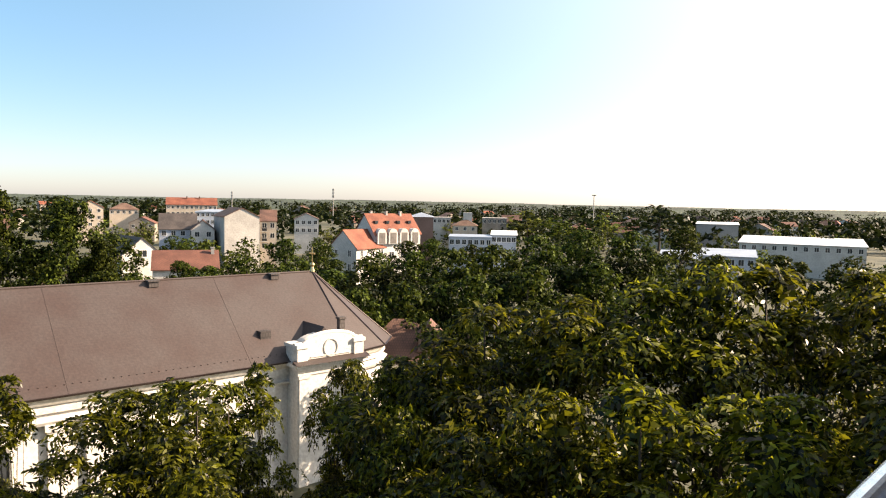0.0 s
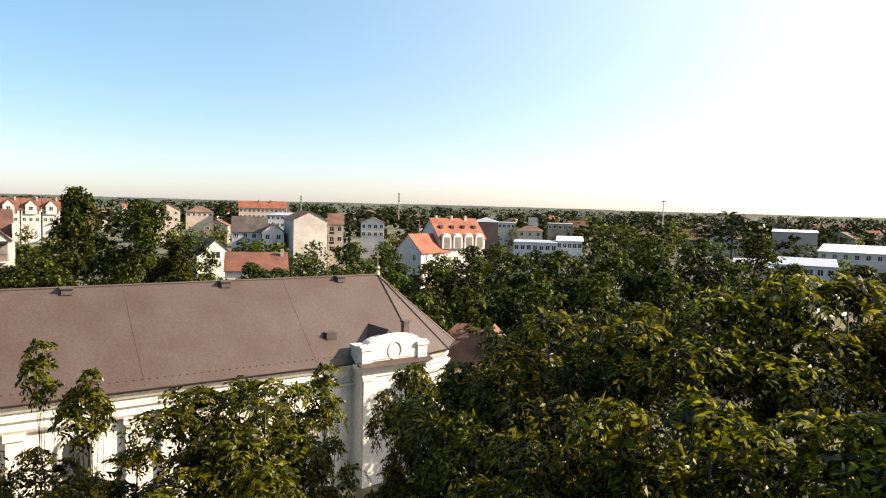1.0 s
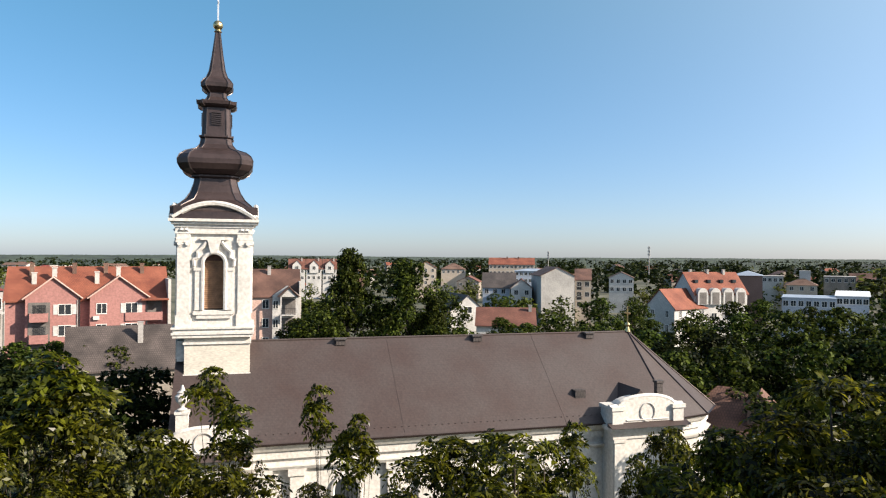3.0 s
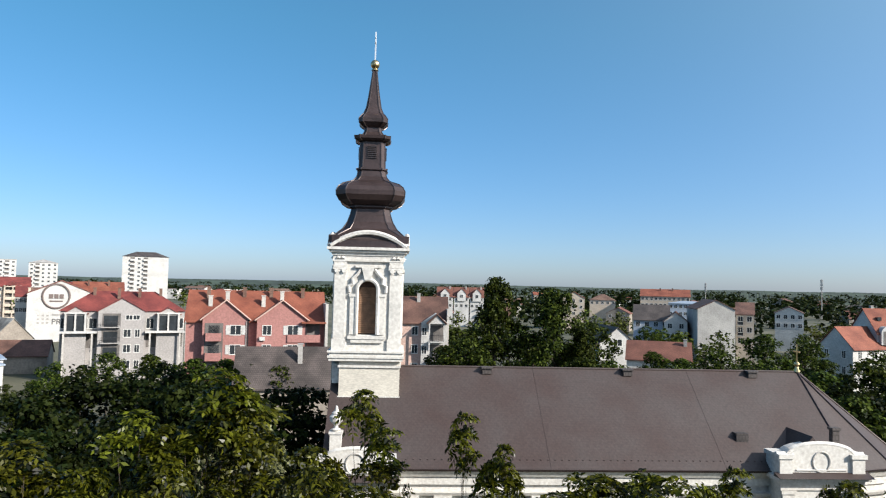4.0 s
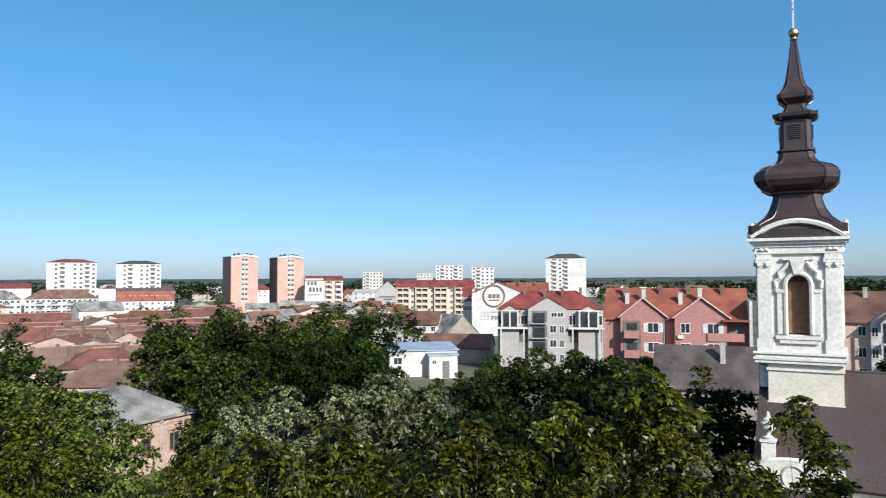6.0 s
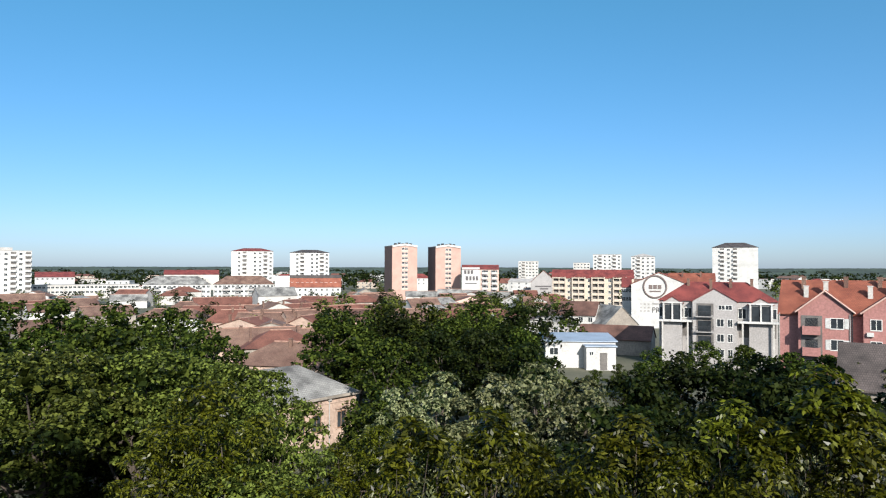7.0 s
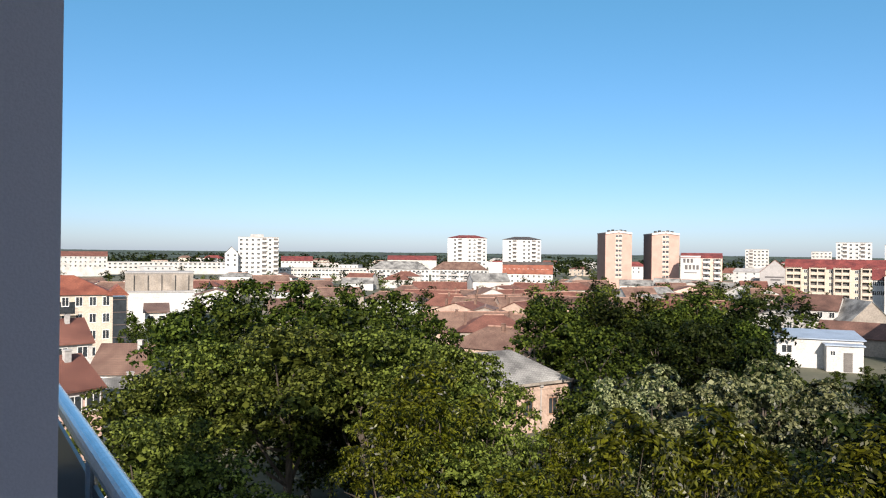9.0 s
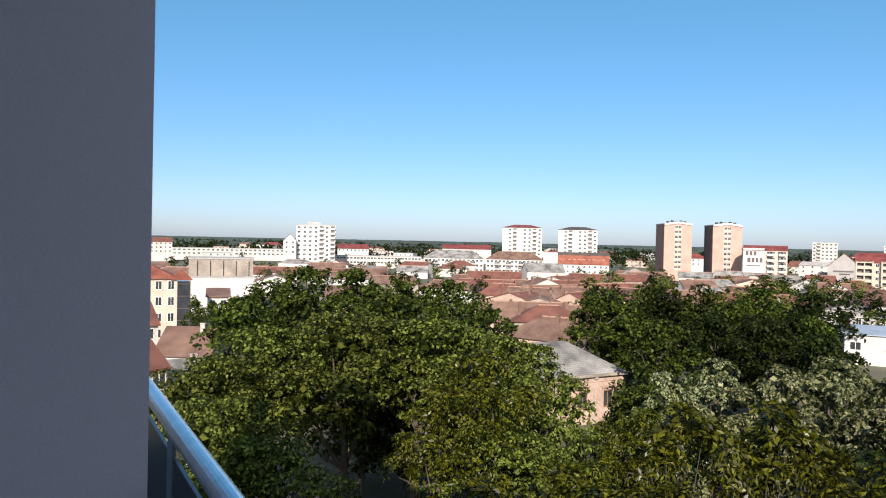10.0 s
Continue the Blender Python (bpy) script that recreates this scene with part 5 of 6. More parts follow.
# fill of distant roofs between the woods
rng = random.Random(23)
for i in range(70):
    az, d = rng.uniform(-22, 47), rng.uniform(330, 900)
    half = rng.uniform(5, 9) / d * 57.3
    e = rng.uniform(5, 9)
    house("distant_house", "distant house with a tiled roof among trees", az + half, az - half, d, e, e + rng.uniform(2.5, 4), rng.uniform(9, 12), rng.choice(("gable_x", "hip", "gable_y")), rng.choice(("white", "offwhite", "cream", "stone")), rng.choice(("red_tile", "old_tile", "brown_tile", "orange_tile")), turn=rng.uniform(-40, 40), rows=1, cols=3, group="distant houses")
for i in range(60):
    az, d = rng.uniform(55, 138), rng.uniform(520, 1100)
    half = rng.uniform(6, 13) / d * 57.3
    e = rng.uniform(5, 11)
    house("distant_house", "distant pale house with a tiled roof", az + half, az - half, d, e, e + rng.uniform(2, 4), rng.uniform(9, 12), rng.choice(("gable_x", "hip", "flat")), rng.choice(("white", "offwhite", "white", "cream")), rng.choice(("red_tile", "crimson", "old_tile", "concrete")), turn=rng.uniform(-40, 40), rows=2, cols=4, group="distant houses")


def lattice_mast(az, d, h, label, head):
    ob = empty("mast", Matrix.Translation(at(az, d)), label, "mast")
    bm = bmesh.new()
    tube(bm, (0, 0, 0), (0, 0, h), 0.5, 0.3, 6)
    part("pole", bm, "concrete", ob)
    if head:
        part("head", boxes((-1.6, 1.6, -0.5, 0.5, h - 0.2, h + 0.4)), "rail_dark", ob)
    else:
        for k in range(3):
            part("antenna", boxes((-0.9, -0.5, -0.2, 0.2, h - 8 + k * 2.7, h - 6 + k * 2.7), (0.5, 0.9, -0.2, 0.2, h - 8 + k * 2.7, h - 6 + k * 2.7)), "concrete", ob)


lattice_mast(16.75, 600, 30.0, "slim pale radio mast above the woods", False)
lattice_mast(-4.3, 550, 27.5, "tall floodlight mast beyond the trees", True)
lattice_mast(24.6, 700, 26.5, "thin mast on the far horizon", False)


# ---- trees ----
def unit(v):
    return v / np.maximum(np.linalg.norm(v, axis=-1, keepdims=True), 1e-6)


def leaf_quads(root, way, face, length, width):
    """Pointed leaves as folded four-cornered blades: root, tip and two sides."""
    way = unit(way)
    across = unit(np.cross(face, way))
    up = np.cross(way, across)
    mid = root + way * length * 0.45 + up * length * 0.10
    return np.stack([root, mid + across * width, root + way * length, mid - across * width], -2).reshape(-1, 3)


def shoots_on(r, centres, radii, per_lobe, up, thin_below):
    """Places of shoots on the outer skin of a crown of lobes, and the way each one points; none where lobes overlap."""
    d = r.normal(size=(len(centres), per_lobe, 3))
    d[:, :, 2] += up
    d = unit(d)
    p = centres[:, None] + d * radii[:, None] * (0.80 + 0.35 * r.random((len(centres), per_lobe, 1)))
    owner = np.repeat(np.arange(len(centres)), per_lobe)
    p, d = p.reshape(-1, 3), d.reshape(-1, 3)
    keep = np.ones(len(p), bool)
    for i, (c, k) in enumerate(zip(centres, radii)):
        keep &= ((((p - c) / k) ** 2).sum(1) > 0.72) | (owner == i)
    keep &= (p[:, 2] > thin_below) | (r.random(len(p)) < 0.45)
    return p[keep], d[keep]


def plumes(r, p, d, leaves, pairs, length, width, rachis, droop):
    """Rosettes of long feathered leaves that arch out from the tip of a shoot and hang."""
    n = len(p)
    axis = unit(d + np.array([0, 0, 0.55]))
    u = unit(np.cross(axis, r.normal(size=(n, 3))))
    w = np.cross(axis, u)
    size = 0.7 + 0.6 * r.random((n, 1, 1))
    a = (np.arange(leaves)[None] + 0.7 * r.random((n, leaves))) * (2 * math.pi / leaves)
    lift = r.uniform(0.0, 0.9, (n, leaves))[..., None]
    way = unit(u[:, None] * np.cos(a)[..., None] + w[:, None] * np.sin(a)[..., None] + axis[:, None] * lift)
    face = unit(axis[:, None] - way * (way * axis[:, None]).sum(-1, keepdims=True) + 0.25 * r.normal(size=(n, leaves, 3)))
    side = unit(np.cross(face, way))
    down = np.array([0, 0, 1.0])
    out = []
    for k in range(2 * pairs + 1):
        f = 0.18 + 0.82 * (k // 2 + 0.5) / pairs if k < 2 * pairs else 1.0
        s = 0.0 if k == 2 * pairs else (1.0 if k % 2 else -1.0)
        bend = droop * f * (0.7 + 0.6 * lift)
        root = p[:, None] + (way * f - down * bend * f * 0.7) * rachis * size
        along = unit(way - down * bend * 1.3)
        tip = along * (0.55 if s else 1.0) + side * s + 0.16 * r.normal(size=way.shape) - down * 0.35 * droop
        taper = size * (1.0 - 0.35 * abs(f - 0.5))
        out.append(leaf_quads(root, tip, face + 0.3 * r.normal(size=way.shape), length * taper, width * taper))
    return np.concatenate(out)


def tufts(r, p, d, count, length, width, rad, flat):
    """Small cushions of plain leaves, thick on the outer and upper side."""
    n = len(p)
    axis = unit(d + np.array([0, 0, 0.5]))
    q = unit(r.normal(size=(n, count, 3)) + 0.9 * axis[:, None])
    size = rad * (0.6 + 0.8 * r.random((n, 1, 1)))
    place = p[:, None] + q * size * (0.45 + 0.6 * r.random((n, count, 1))) * np.array([1, 1, flat])
    face = unit(q + np.array([0, 0, 0.45]) + 0.45 * r.normal(size=q.shape))
    way = np.cross(face, r.normal(size=q.shape)) + 0.25 * q - np.array([0, 0, 0.25])
    k = 0.65 + 0.7 * r.random((n, count, 1))
    return leaf_quads(place, way, face, length * k, width * k)


def core(r, centres, radii, count, length):
    """Leaves deep inside the lobes, which close the crown."""
    q = r.normal(size=(len(centres), count, 3))
    place = centres[:, None] + unit(q) * radii[:, None] * (0.05 + 0.55 * r.random((len(centres), count, 1)))
    return leaf_quads(place, r.normal(size=q.shape), r.normal(size=q.shape), length, length * 0.36)


def leaf_mesh(name, v, mat, height=0.0):
    if height:
        v[:, 2] *= height / np.percentile(v[:, 2], 99.8)
    n = len(v) // 4
    me = bpy.data.meshes.new(name)
    me.vertices.add(len(v))
    me.vertices.foreach_set("co", v.astype(np.float32).ravel())
    me.loops.add(len(v))
    me.loops.foreach_set("vertex_index", np.arange(len(v), dtype=np.int32))
    me.polygons.add(n)
    me.polygons.foreach_set("loop_start", np.arange(0, 4 * n, 4, dtype=np.int32))
    me.polygons.foreach_set("loop_total", np.full(n, 4, dtype=np.int32))
    me.update(calc_edges=True)
    me.materials.append(M[mat])
    return me


def trunk_shape(h, r, lobes, seed):
    rng = random.Random(seed)
    bm = bmesh.new()
    pts = [Vector((0, 0, 0))]
    for k in range(1, 5):
        pts.append(Vector((rng.uniform(-0.25, 0.25) * k * 0.5, rng.uniform(-0.25, 0.25) * k * 0.5, h * 0.62 * k / 4)))
    for k, (a, b) in enumerate(zip(pts, pts[1:])):
        tube(bm, a, b, r * (1 - 0.16 * k), r * (1 - 0.16 * (k + 1)), 8)
    for i, c in enumerate(lobes[:: max(1, len(lobes) // 12)]):
        root = pts[2 + i % 3]
        c = Vector(c)
        knee = root.lerp(c, 0.55) + Vector((0, 0, -0.08 * h * rng.random()))
        tube(bm, root, knee, r * 0.42, r * 0.26, 6)
        tube(bm, knee, c, r * 0.26, r * 0.08, 5)
    return bm


def tree_kind(name, label, h, spread, low, lobes, seed, mat, grow, size=(0.20, 0.34), cone=0.0, up=0.35, per_lobe=14, inner=16, inner_leaf=0.45, flat=0.85, girth=1.0):
    """A tree of height h: trunk with limbs, and a crown of uneven lobes from the height low upwards; grow makes the leaves of its shoots."""
    rng = random.Random(seed)
    r = np.random.default_rng(seed)
    ob = empty(name, Matrix.Identity(4), label, "tree")
    cs, rs = [], []
    for i in range(lobes):
        f = (i + 0.5) / lobes
        z = low + (h - low) * (0.10 + 0.78 * f)
        reach = spread * math.sqrt(max(0.05, 1 - abs(2 * f - 0.75 + cone * 0.3) ** 2 * 0.72)) * (1 - cone * f)
        a = i * 2.4 + rng.uniform(-0.5, 0.5)
        q = rng.uniform(0.45, 0.92) if i % 4 else 0.15
        cs.append((reach * q * math.cos(a), reach * q * math.sin(a), z + rng.uniform(-0.05, 0.05) * h))
        k = spread * rng.uniform(*size) * (1 - 0.5 * cone * f)
        rs.append((k * 1.1, k * 1.1, k * rng.uniform(0.75, 1.0) * flat))
    part("trunk", trunk_shape(h, (0.016 * h + 0.05) * girth, cs, seed), "bark", ob)
    cs, rs = np.array(cs), np.array(rs)
    p, d = shoots_on(r, cs, rs, per_lobe, up, low + 0.4 * (h - low))
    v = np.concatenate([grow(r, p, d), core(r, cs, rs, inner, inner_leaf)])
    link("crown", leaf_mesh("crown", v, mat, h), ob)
    return ob


def feathered(leaves=6, pairs=3, length=0.25, width=0.048, rachis=0.46, droop=0.6):
    return lambda r, p, d: plumes(r, p, d, leaves, pairs, length, width, rachis, droop)


def tufted(count, length, width, rad, flat=0.8):
    return lambda r, p, d: tufts(r, p, d, count, length, width, rad, flat)


KINDS = {"near": [], "mid": [], "dark": [], "olive": [], "far": [], "pale": [], "sapling": [], "poplar": []}
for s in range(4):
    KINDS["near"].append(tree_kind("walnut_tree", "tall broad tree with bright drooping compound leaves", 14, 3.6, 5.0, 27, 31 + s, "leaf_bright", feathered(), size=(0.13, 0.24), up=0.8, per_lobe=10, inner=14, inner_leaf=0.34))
for s in range(3):
    KINDS["mid"].append(tree_kind("deciduous_tree", "dense dark green deciduous tree", 12, 4.3, 2.2, 26, 51 + s, "leaf_mid", tufted(12, 0.36, 0.125, 0.42), size=(0.15, 0.28), up=0.7, per_lobe=15, inner=14, inner_leaf=0.6))
# trees whose shade is put into a blackish leaf colour
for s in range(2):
    KINDS["dark"].append(tree_kind("dark_tree", "dense tree with shade put into its blackish green leaf colour", 12, 4.1, 2.2, 26, 61 + s, "leaf_dark", tufted(12, 0.36, 0.12, 0.42), size=(0.15, 0.28), up=0.7, per_lobe=15, inner=14, inner_leaf=0.6))
for s in range(3):
    KINDS["olive"].append(tree_kind("acacia_tree", "broad olive green tree with layered crown", 12, 5.0, 6.0, 36, 71 + s, "leaf_olive", tufted(26, 0.20, 0.065, 0.42, 0.55), size=(0.14, 0.26), up=0.9, per_lobe=20, flat=0.7, inner_leaf=0.5))
for s in range(3):
    KINDS["far"].append(tree_kind("distant_tree", "distant leafy green tree with rounded crown", 10, 3.8, 1.0, 14, 91 + s, ("leaf_mid", "leaf_dark", "leaf_olive")[s], tufted(4, 0.85, 0.28, 0.6), per_lobe=7, inner=4, inner_leaf=1.0))
for s in range(2):
    KINDS["pale"].append(tree_kind("blossoming_tree", "tree with pale silvery bunches over green leaves", 11, 4.1, 2.5, 28, 111 + s, "leaf_pale", feathered(8, 2, 0.24, 0.066, 0.22, 0.5), size=(0.15, 0.26), up=0.8, per_lobe=16, inner_leaf=0.4))
KINDS["sapling"].append(tree_kind("slim_tree", "slim young tree with drooping leaves", 14, 0.7, 11.9, 6, 131, "leaf_bright", feathered(6, 3, 0.25, 0.05, 0.38, 0.7), size=(0.35, 0.5), per_lobe=6, inner=4, inner_leaf=0.3, girth=0.22))
for s in range(2):
    KINDS["poplar"].append(tree_kind("tall_tree", "tall conical dark green tree", 16, 5.2, 1.0, 40, 141 + s, "leaf_mid", tufted(18, 0.34, 0.115, 0.48), size=(0.13, 0.26), cone=0.25, per_lobe=18, inner_leaf=0.6))
HEIGHT = {"near": 14, "mid": 12, "dark": 12, "olive": 12, "far": 10, "pale": 11, "sapling": 14, "poplar": 16}
used = set()
rng = random.Random(3)


def tree(kind, az, el, d, wide=1.0):
    """Stands a tree of that kind d metres away whose top shows at the elevation el."""
    top = EYE + d * math.tan(radians(el))
    k = rng.randrange(len(KINDS[kind]))
    src = KINDS[kind][k]
    s = top / HEIGHT[kind]
    m = Matrix.Translation(at(az, d)) @ pose(0, 0, 0, 0, 0, rng.uniform(0, 360)) @ Matrix.Diagonal((s * wide, s * wide, s, 1))
    if (kind, k) in used:
        return copy_thing(src, m @ Matrix.Diagonal([1 / c for c in src.scale] + [1]))
    used.add((kind, k))
    src.matrix_basis = m
    return src


def stand(kind, *spots):
    for s in spots:
        tree(kind, *s)


# tall trees before the balcony, east side
stand("near", (-30, -4.4, 26), (-24.5, -4.3, 28), (-19, -4.4, 27), (-13.5, -4.6, 26), (-8, -6.2, 25), (-3, -7.6, 24), (2.5, -8.6, 24), (7.5, -11.5, 23), (-27, -13, 18), (-18.5, -13.5, 18), (-10, -14, 18), (-1.5, -15, 18), (6, -18, 18), (10.5, -17, 21, 0.75))
# before the church wall
stand("near", (14.2, -13.2, 27, 0.68), (24.0, -14.6, 26, 0.62), (16.4, -13.8, 27, 0.46), (27.5, -13.9, 25, 1.1), (32.5, -14.4, 25, 1.1), (26.5, -21, 19, 0.8), (38, -18.5, 25), (34, -22, 19), (43.5, -18.2, 27), (50, -14.6, 28), (46, -22, 19))
stand("sapling", (43.1, -10.3, 27, 0.8), (39.8, -12.6, 26, 0.8), (40.6, -14.0, 26, 1.0), (51.2, -8.6, 30, 0.95), (49.4, -11.6, 29, 1.1), (22.4, -13.0, 27, 0.9), (62.5, -6.9, 29, 1.5), (61.3, -8.3, 29, 1.5), (60.3, -10.0, 28, 1.3), (63.4, -9.4, 28, 1.3), (68.2, -9.8, 28, 1.2), (66.4, -11.0, 28, 1.3), (75.6, -11.4, 27, 1.4), (87.0, -11.2, 27, 1.4), (93.5, -12.0, 26, 1.3))
stand("near", (9.6, -13.0, 24), (12.0, -13.6, 25, 0.7), (25.6, -16.0, 27, 0.7), (30.0, -17.0, 24))
# west of the church
stand("mid", (117, -9.2, 58), (113.4, -9.6, 56), (120.6, -9.6, 56), (115.4, -11.5, 53), (118.8, -11.5, 53), (60, -6.4, 88), (62.2, -6.2, 92), (64.6, -6.2, 90), (58.2, -6.8, 86), (78.6, -8.1, 112), (76.8, -7.6, 122), (75.2, -7.4, 112), (81.2, -8.5, 106))
stand("near", (54.5, -13.4, 27), (60, -12.4, 28), (66.5, -13.4, 27), (72, -13.6, 27), (78, -13.4, 27), (84, -13.6, 27), (90, -13.2, 27), (56, -19, 21), (63, -20, 20), (71, -20, 20), (79, -20, 20), (87, -19.5, 20), (94.5, -18, 22))
# shade over these trees is painted in through the dark leaves
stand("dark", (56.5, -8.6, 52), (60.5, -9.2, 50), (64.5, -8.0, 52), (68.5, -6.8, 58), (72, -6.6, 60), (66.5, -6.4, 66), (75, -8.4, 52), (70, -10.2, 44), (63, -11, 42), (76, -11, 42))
stand("pale", (94, -9.8, 46, 0.8), (91, -8.7, 48), (87.5, -8.7, 46), (83, -7.9, 50), (79.6, -9.0, 47), (61.5, -9.0, 40))
# wooded block towards the tower blocks
stand("mid", (98.6, -4.4, 96), (92, -2.9, 118), (84.4, -4.9, 92))
stand("mid", (95.5, -3.0, 112), (88, -3.0, 112), (95.2, -5.8, 78))
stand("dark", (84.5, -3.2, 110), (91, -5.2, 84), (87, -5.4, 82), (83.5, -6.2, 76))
# broad olive trees
stand("olive", (131, -9.4, 44), (126, -7.0, 48, 1.1), (120.5, -6.0, 46, 1.1), (114.5, -6.0, 48, 1.1), (110, -7.4, 50), (108.6, -9.6, 50), (130.5, -12.5, 35), (128.0, -15.5, 33), (106.5, -15.0, 34))
stand("near", (109.6, -8.9, 38, 1.15), (112.2, -12.4, 36), (107.6, -12.0, 34))
stand("mid", (127, -3.5, 84, 1.1), (123.5, -2.3, 100, 1.1), (119.5, -2.4, 100, 1.1), (115.5, -2.7, 98, 1.1), (112, -3.2, 94), (109.5, -4.3, 82), (128.6, -4.8, 66), (124, -4.4, 72, 1.1), (117, -4.4, 70, 1.1))
stand("mid", (130.6, -5.2, 120, 0.8), (131.9, -5.0, 128, 0.7), (97, -11.3, 52), (95.6, -10.2, 56), (101.2, -14.6, 60, 0.7), (98.4, -12.7, 62, 0.7))
stand("olive", (106.6, -7.6, 46, 0.9), (105.2, -10.8, 40, 0.7))
stand("near", (101, -17, 24), (108, -19, 21), (98.6, -14.0, 42), (103.0, -15.4, 44), (96, -12.6, 42))
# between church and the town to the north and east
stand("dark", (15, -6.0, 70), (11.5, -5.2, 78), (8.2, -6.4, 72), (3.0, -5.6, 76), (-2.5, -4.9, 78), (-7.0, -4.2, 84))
stand("mid", (17, -5.6, 74), (13.8, -4.6, 84), (10.5, -4.1, 86), (7, -3.8, 88), (3.4, -3.4, 92), (0.2, -2.5, 108), (-3.4, -2.0, 116), (-7.4, -2.0, 116), (-11.2, -1.5, 150), (15, -7.2, 64), (10.5, -6.6, 66), (5.5, -6.0, 68), (0.5, -5.0, 72), (-4.5, -4.6, 76), (-9, -3.6, 88), (-13.5, -3.6, 92), (-18, -3.4, 96), (-22.5, -3.3, 96), (-27, -3.2, 92), (6.5, -9.0, 50), (0, -8, 52))
stand("mid", (13.2, -3.9, 132), (10.6, -3.2, 138), (16.6, -4.8, 128), (8.6, -3.0, 140), (5.4, -3.4, 150), (74, -6.2, 105), (70.5, -5.6, 110), (67.5, -5.8, 100), (76.4, -8.4, 90), (80.2, -9.2, 80), (64, -6.8, 95), (83.2, -8.6, 84))
stand("poplar", (40.7, 0.55, 100, 0.85), (36.0, -0.3, 100, 0.95), (34.0, -3.2, 98, 0.8))
stand("mid", (43.2, -4.4, 92), (28.3, -4.9, 110), (26.4, -5.3, 104), (23.5, -4.6, 108), (20.6, -3.2, 126), (19.2, -4.9, 104), (31.5, -5.8, 92), (33.6, -5.6, 90), (17.8, -3.1, 140), (21.5, -5.6, 90))
stand("far", (28, -3.0, 180), (26.5, -3.2, 176), (0.9, -0.5, 300, 1.6), (-3.4, -0.4, 300, 1.7), (-5.2, -0.5, 310, 1.6), (-9.4, 0.1, 330, 1.6), (-1.5, -0.9, 280, 1.5))
# trees among the roofs
stand("mid", (42.6, -3.6, 120, 1.2), (38.8, -3.2, 125, 1.2), (37.3, -4.2, 110, 1.1), (33.0, -2.9, 140, 1.2), (31.2, -2.9, 165, 1.1), (34.6, -4.6, 105, 1.1), (45, -5, 96), (44, -3.6, 130, 1.2), (28.9, -3.0, 175, 1.1))
for i in range(14):
    tree("mid" if i % 3 else "dark", 84.6 + i * 1.18 + rng.uniform(-0.4, 0.4), rng.uniform(-5.6, -3.3), rng.uniform(90, 128), rng.uniform(1.05, 1.3))
for i in range(62):
    az, d = rng.uniform(80, 102), rng.uniform(140, 340)
    tree("far", az, math.degrees(math.atan((rng.uniform(7.5, 11) - EYE) / d)), d, rng.uniform(1.0, 1.4))
for i in range(42):
    az, d = rng.uniform(108, 138), rng.uniform(170, 430)
    tree("far", az, math.degrees(math.atan((rng.uniform(5, 9) - EYE) / d)), d, rng.uniform(1.0, 1.4))
for i in range(105):
    az, d = rng.uniform(-30, 48), rng.uniform(165, 420)
    tree("far", az, math.degrees(math.atan((rng.uniform(7, 12.5) - EYE) / d)), d, rng.uniform(0.9, 1.3))
for i in range(60):
    az, d = rng.uniform(76, 138), rng.uniform(200, 560)
    tree("far", az, math.degrees(math.atan((rng.uniform(4.5, 9) - EYE) / d)), d, rng.uniform(0.9, 1.3))
for i in range(18):
    az, d = rng.uniform(48, 78), rng.uniform(300, 700)
    tree("far", az, math.degrees(math.atan((rng.uniform(7, 13) - EYE) / d)), d, rng.uniform(0.9, 1.3))
# far woods
centres, radii = [], []
for i in range(1500):
    az, d = rng.uniform(-38, 150), rng.uniform(650, 2400) if i % 3 else rng.uniform(600, 1200)
    h = rng.uniform(6, 11) + (4 if -20 < az < 50 else 0)
    centres.append(tuple(at(az, d, h * 0.6)))
    radii.append((rng.uniform(5, 13), rng.uniform(5, 13), h * 0.5))
for i in range(520):
    az, d = rng.uniform(-32, 49), rng.uniform(330, 760)
    h = rng.uniform(6, 12)
    centres.append(tuple(at(az, d, h * 0.55)))
    radii.append((rng.uniform(3.0, 5.0), rng.uniform(3.0, 5.0), h * 0.45))
grain_ = np.random.default_rng(9)
heads = unit(grain_.normal(size=(len(centres), 9, 3)) + np.array([0, 0, 0.5]))
tips = np.array(centres)[:, None] + heads * np.array(radii)[:, None]
woods = leaf_mesh("far_woods", tufts(grain_, tips.reshape(-1, 3), heads.reshape(-1, 3), 6, 3.0, 1.1, 2.2, 0.8), "leaf_dark")
tagged(new("far_woods", woods), "distant belts of dark green woods", "woods", kind="stuff")


# ---- street below ----
def car(az, d, rz, paint, label):
    ob = empty("car", Matrix.Translation(at(az, d)) @ pose(0, 0, 0, 0, 0, rz), label, "car", "parked cars")
    bm = bmesh.new()
    prism(bm, [(-2.1, 0.35), (2.1, 0.35), (2.1, 0.75), (1.2, 0.9), (0.6, 1.4), (-1.2, 1.42), (-1.9, 0.95), (-2.1, 0.8)], "y", -0.85, 0.85)
    bmesh.ops.bevel(bm, geom=list(bm.edges), offset=0.07, segments=2, affect="EDGES")
    body_ = part("body", bm, paint, ob)
    bm = bmesh.new()
    prism(bm, [(-1.7, 0.95), (1.05, 0.95), (0.55, 1.36), (-1.15, 1.37)], "y", -0.87, 0.87)
    part("side_window", bm, "pane", body_)
    for x in (-1.3, 1.3):
        for y in (-0.8, 0.8):
            bm = bmesh.new()
            tube(bm, (x, y - 0.1, 0.32), (x, y + 0.1, 0.32), 0.32, 0.32, 14)
            part("wheel", bm, "rubber", ob)


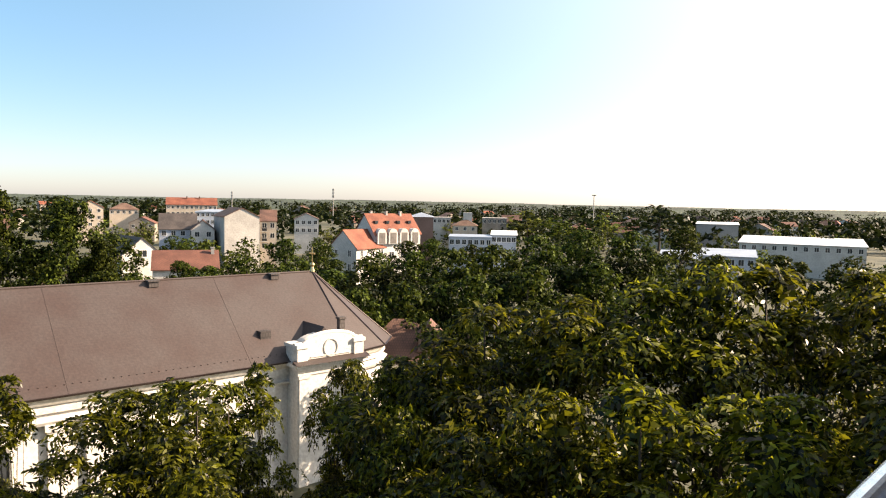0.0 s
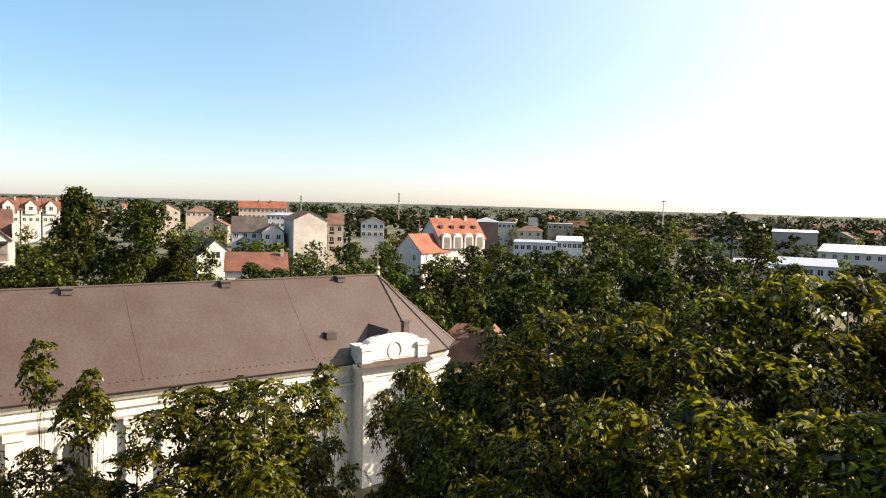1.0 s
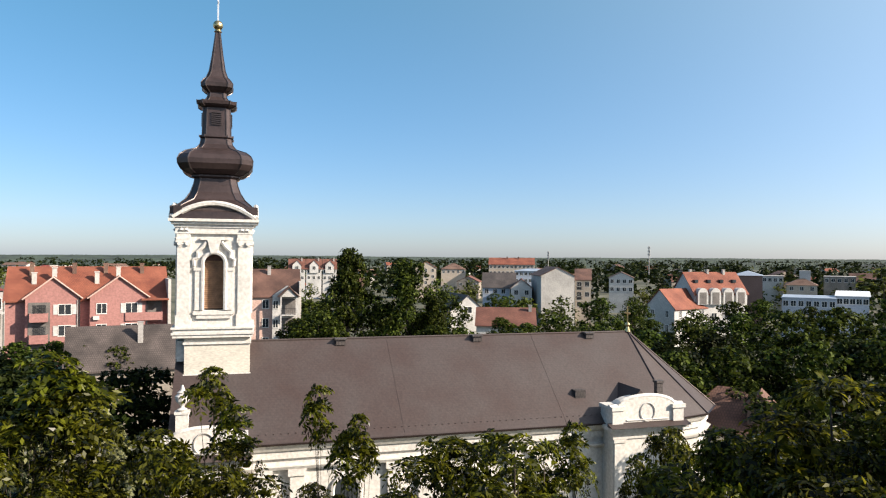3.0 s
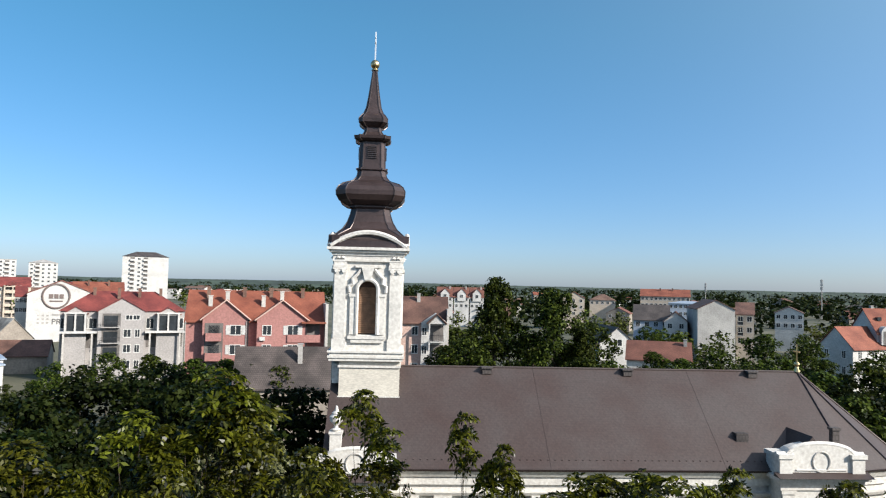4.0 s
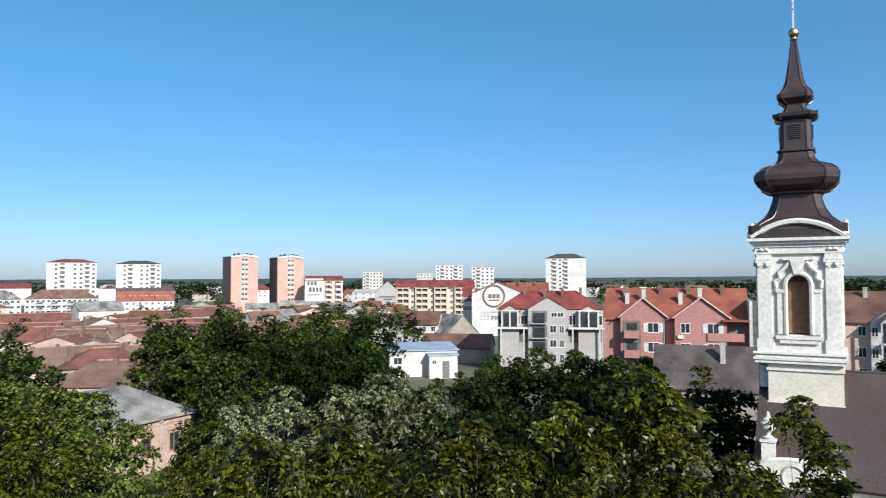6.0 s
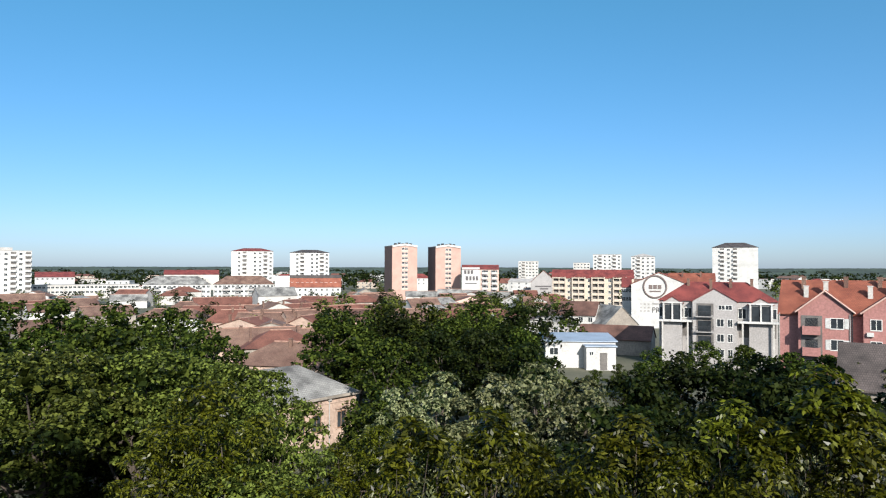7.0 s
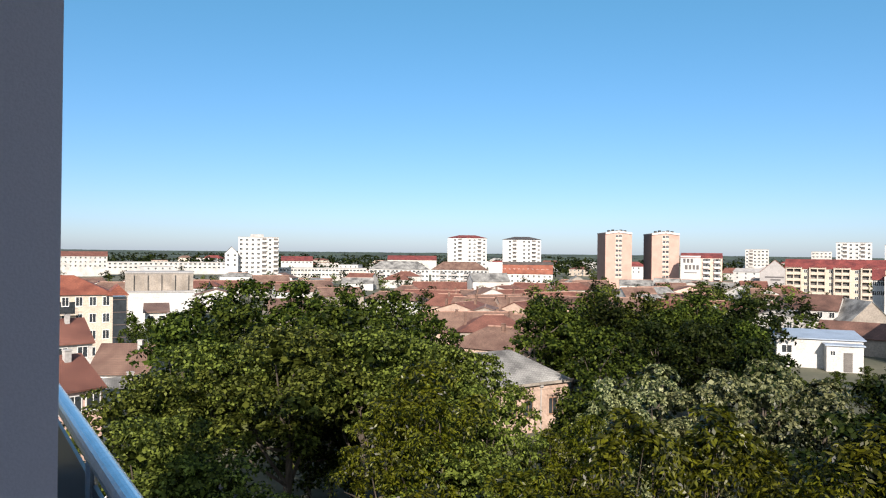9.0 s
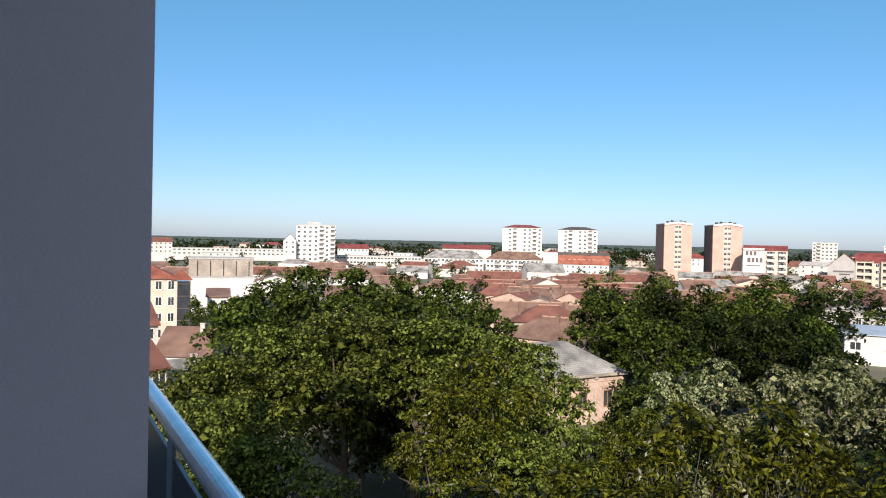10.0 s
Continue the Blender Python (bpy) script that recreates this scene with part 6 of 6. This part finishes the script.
for az, d, p in ((121, 40, "car_white"), (117.5, 43, "car_dark"), (114, 46, "car_white"), (131.5, 54, "car_white"), (134, 50, "car_dark"), (132.6, 60, "car_white")):
    car(az, d, az + 60, p, "parked %s car under the trees" % ("white" if p == "car_white" else "dark"))
bm = bmesh.new()
prism(bm, [tuple(at(150, 30))[:2], tuple(at(138, 80))[:2], tuple(at(128, 75))[:2], tuple(at(108, 36))[:2], tuple(at(100, 30))[:2], tuple(at(120, 22))[:2]], "z", 0.005, 0.03)
tagged(part("road", bm, "asphalt"), "grey asphalt street and car park below the trees", "road", kind="structure")


# ---- the balcony and its building ----
home = Matrix.Translation((0, 0, 0)) @ pose(0, 0, 0, 0, 0, RAIL_AZ)  # local x to the right along the rail, y outward
RAIL_Y, RAIL_Z = 0.35, EYE - 0.62


def home_part(name, bm, mat, label, category):
    ob = part(name, bm, mat)
    ob.matrix_basis = home
    return tagged(ob, label, category, kind="structure")


home_part("floor", boxes((-6, 18, -1.4, 0.55, EYE - 1.85, EYE - 1.65)), "concrete", "grey concrete balcony floor slab", "floor")
home_part("wall_house", boxes((-9.6, 27, -15, -1.4, 0, 23.5)), "pillar", "grey painted wall of the apartment house", "wall")
home_part("wall_stairwell", boxes((-9.5, -5.2, -9.0, -4.5, 23.5, 30.0)), "pillar", "raised stairwell on the roof of the apartment house", "wall")
home_part("wall_pillar", boxes((-2.35, -1.79, -1.39, 0.19, EYE - 1.65, EYE + 2.0)), "pillar", "smooth grey painted balcony partition wall", "wall")
home_part("ceiling", boxes((-6, 18, -1.4, 0.5, EYE + 2.0, EYE + 2.2)), "pillar", "underside of the balcony above", "ceiling")
rail = empty("balcony_railing", home, "steel handrail over tinted glass panels", "railing")
bm = bmesh.new()
tube(bm, (-6, RAIL_Y, RAIL_Z), (18, RAIL_Y, RAIL_Z), 0.032, 0.032, 20)
hr = part("handrail", bm, "steel", rail, "round brushed steel handrail")
for k in range(20):
    x = -6 + k * 1.2
    part("glass_panel", boxes((x + 0.05, x + 1.15, RAIL_Y - 0.006, RAIL_Y + 0.006, EYE - 1.55, RAIL_Z - 0.10)), "tinted", rail, "dark tinted glass panel")
    bm = bmesh.new()
    tube(bm, (x, RAIL_Y, EYE - 1.66), (x, RAIL_Y, RAIL_Z - 0.02), 0.02, 0.02, 10)
    part("post", bm, "steel", rail)
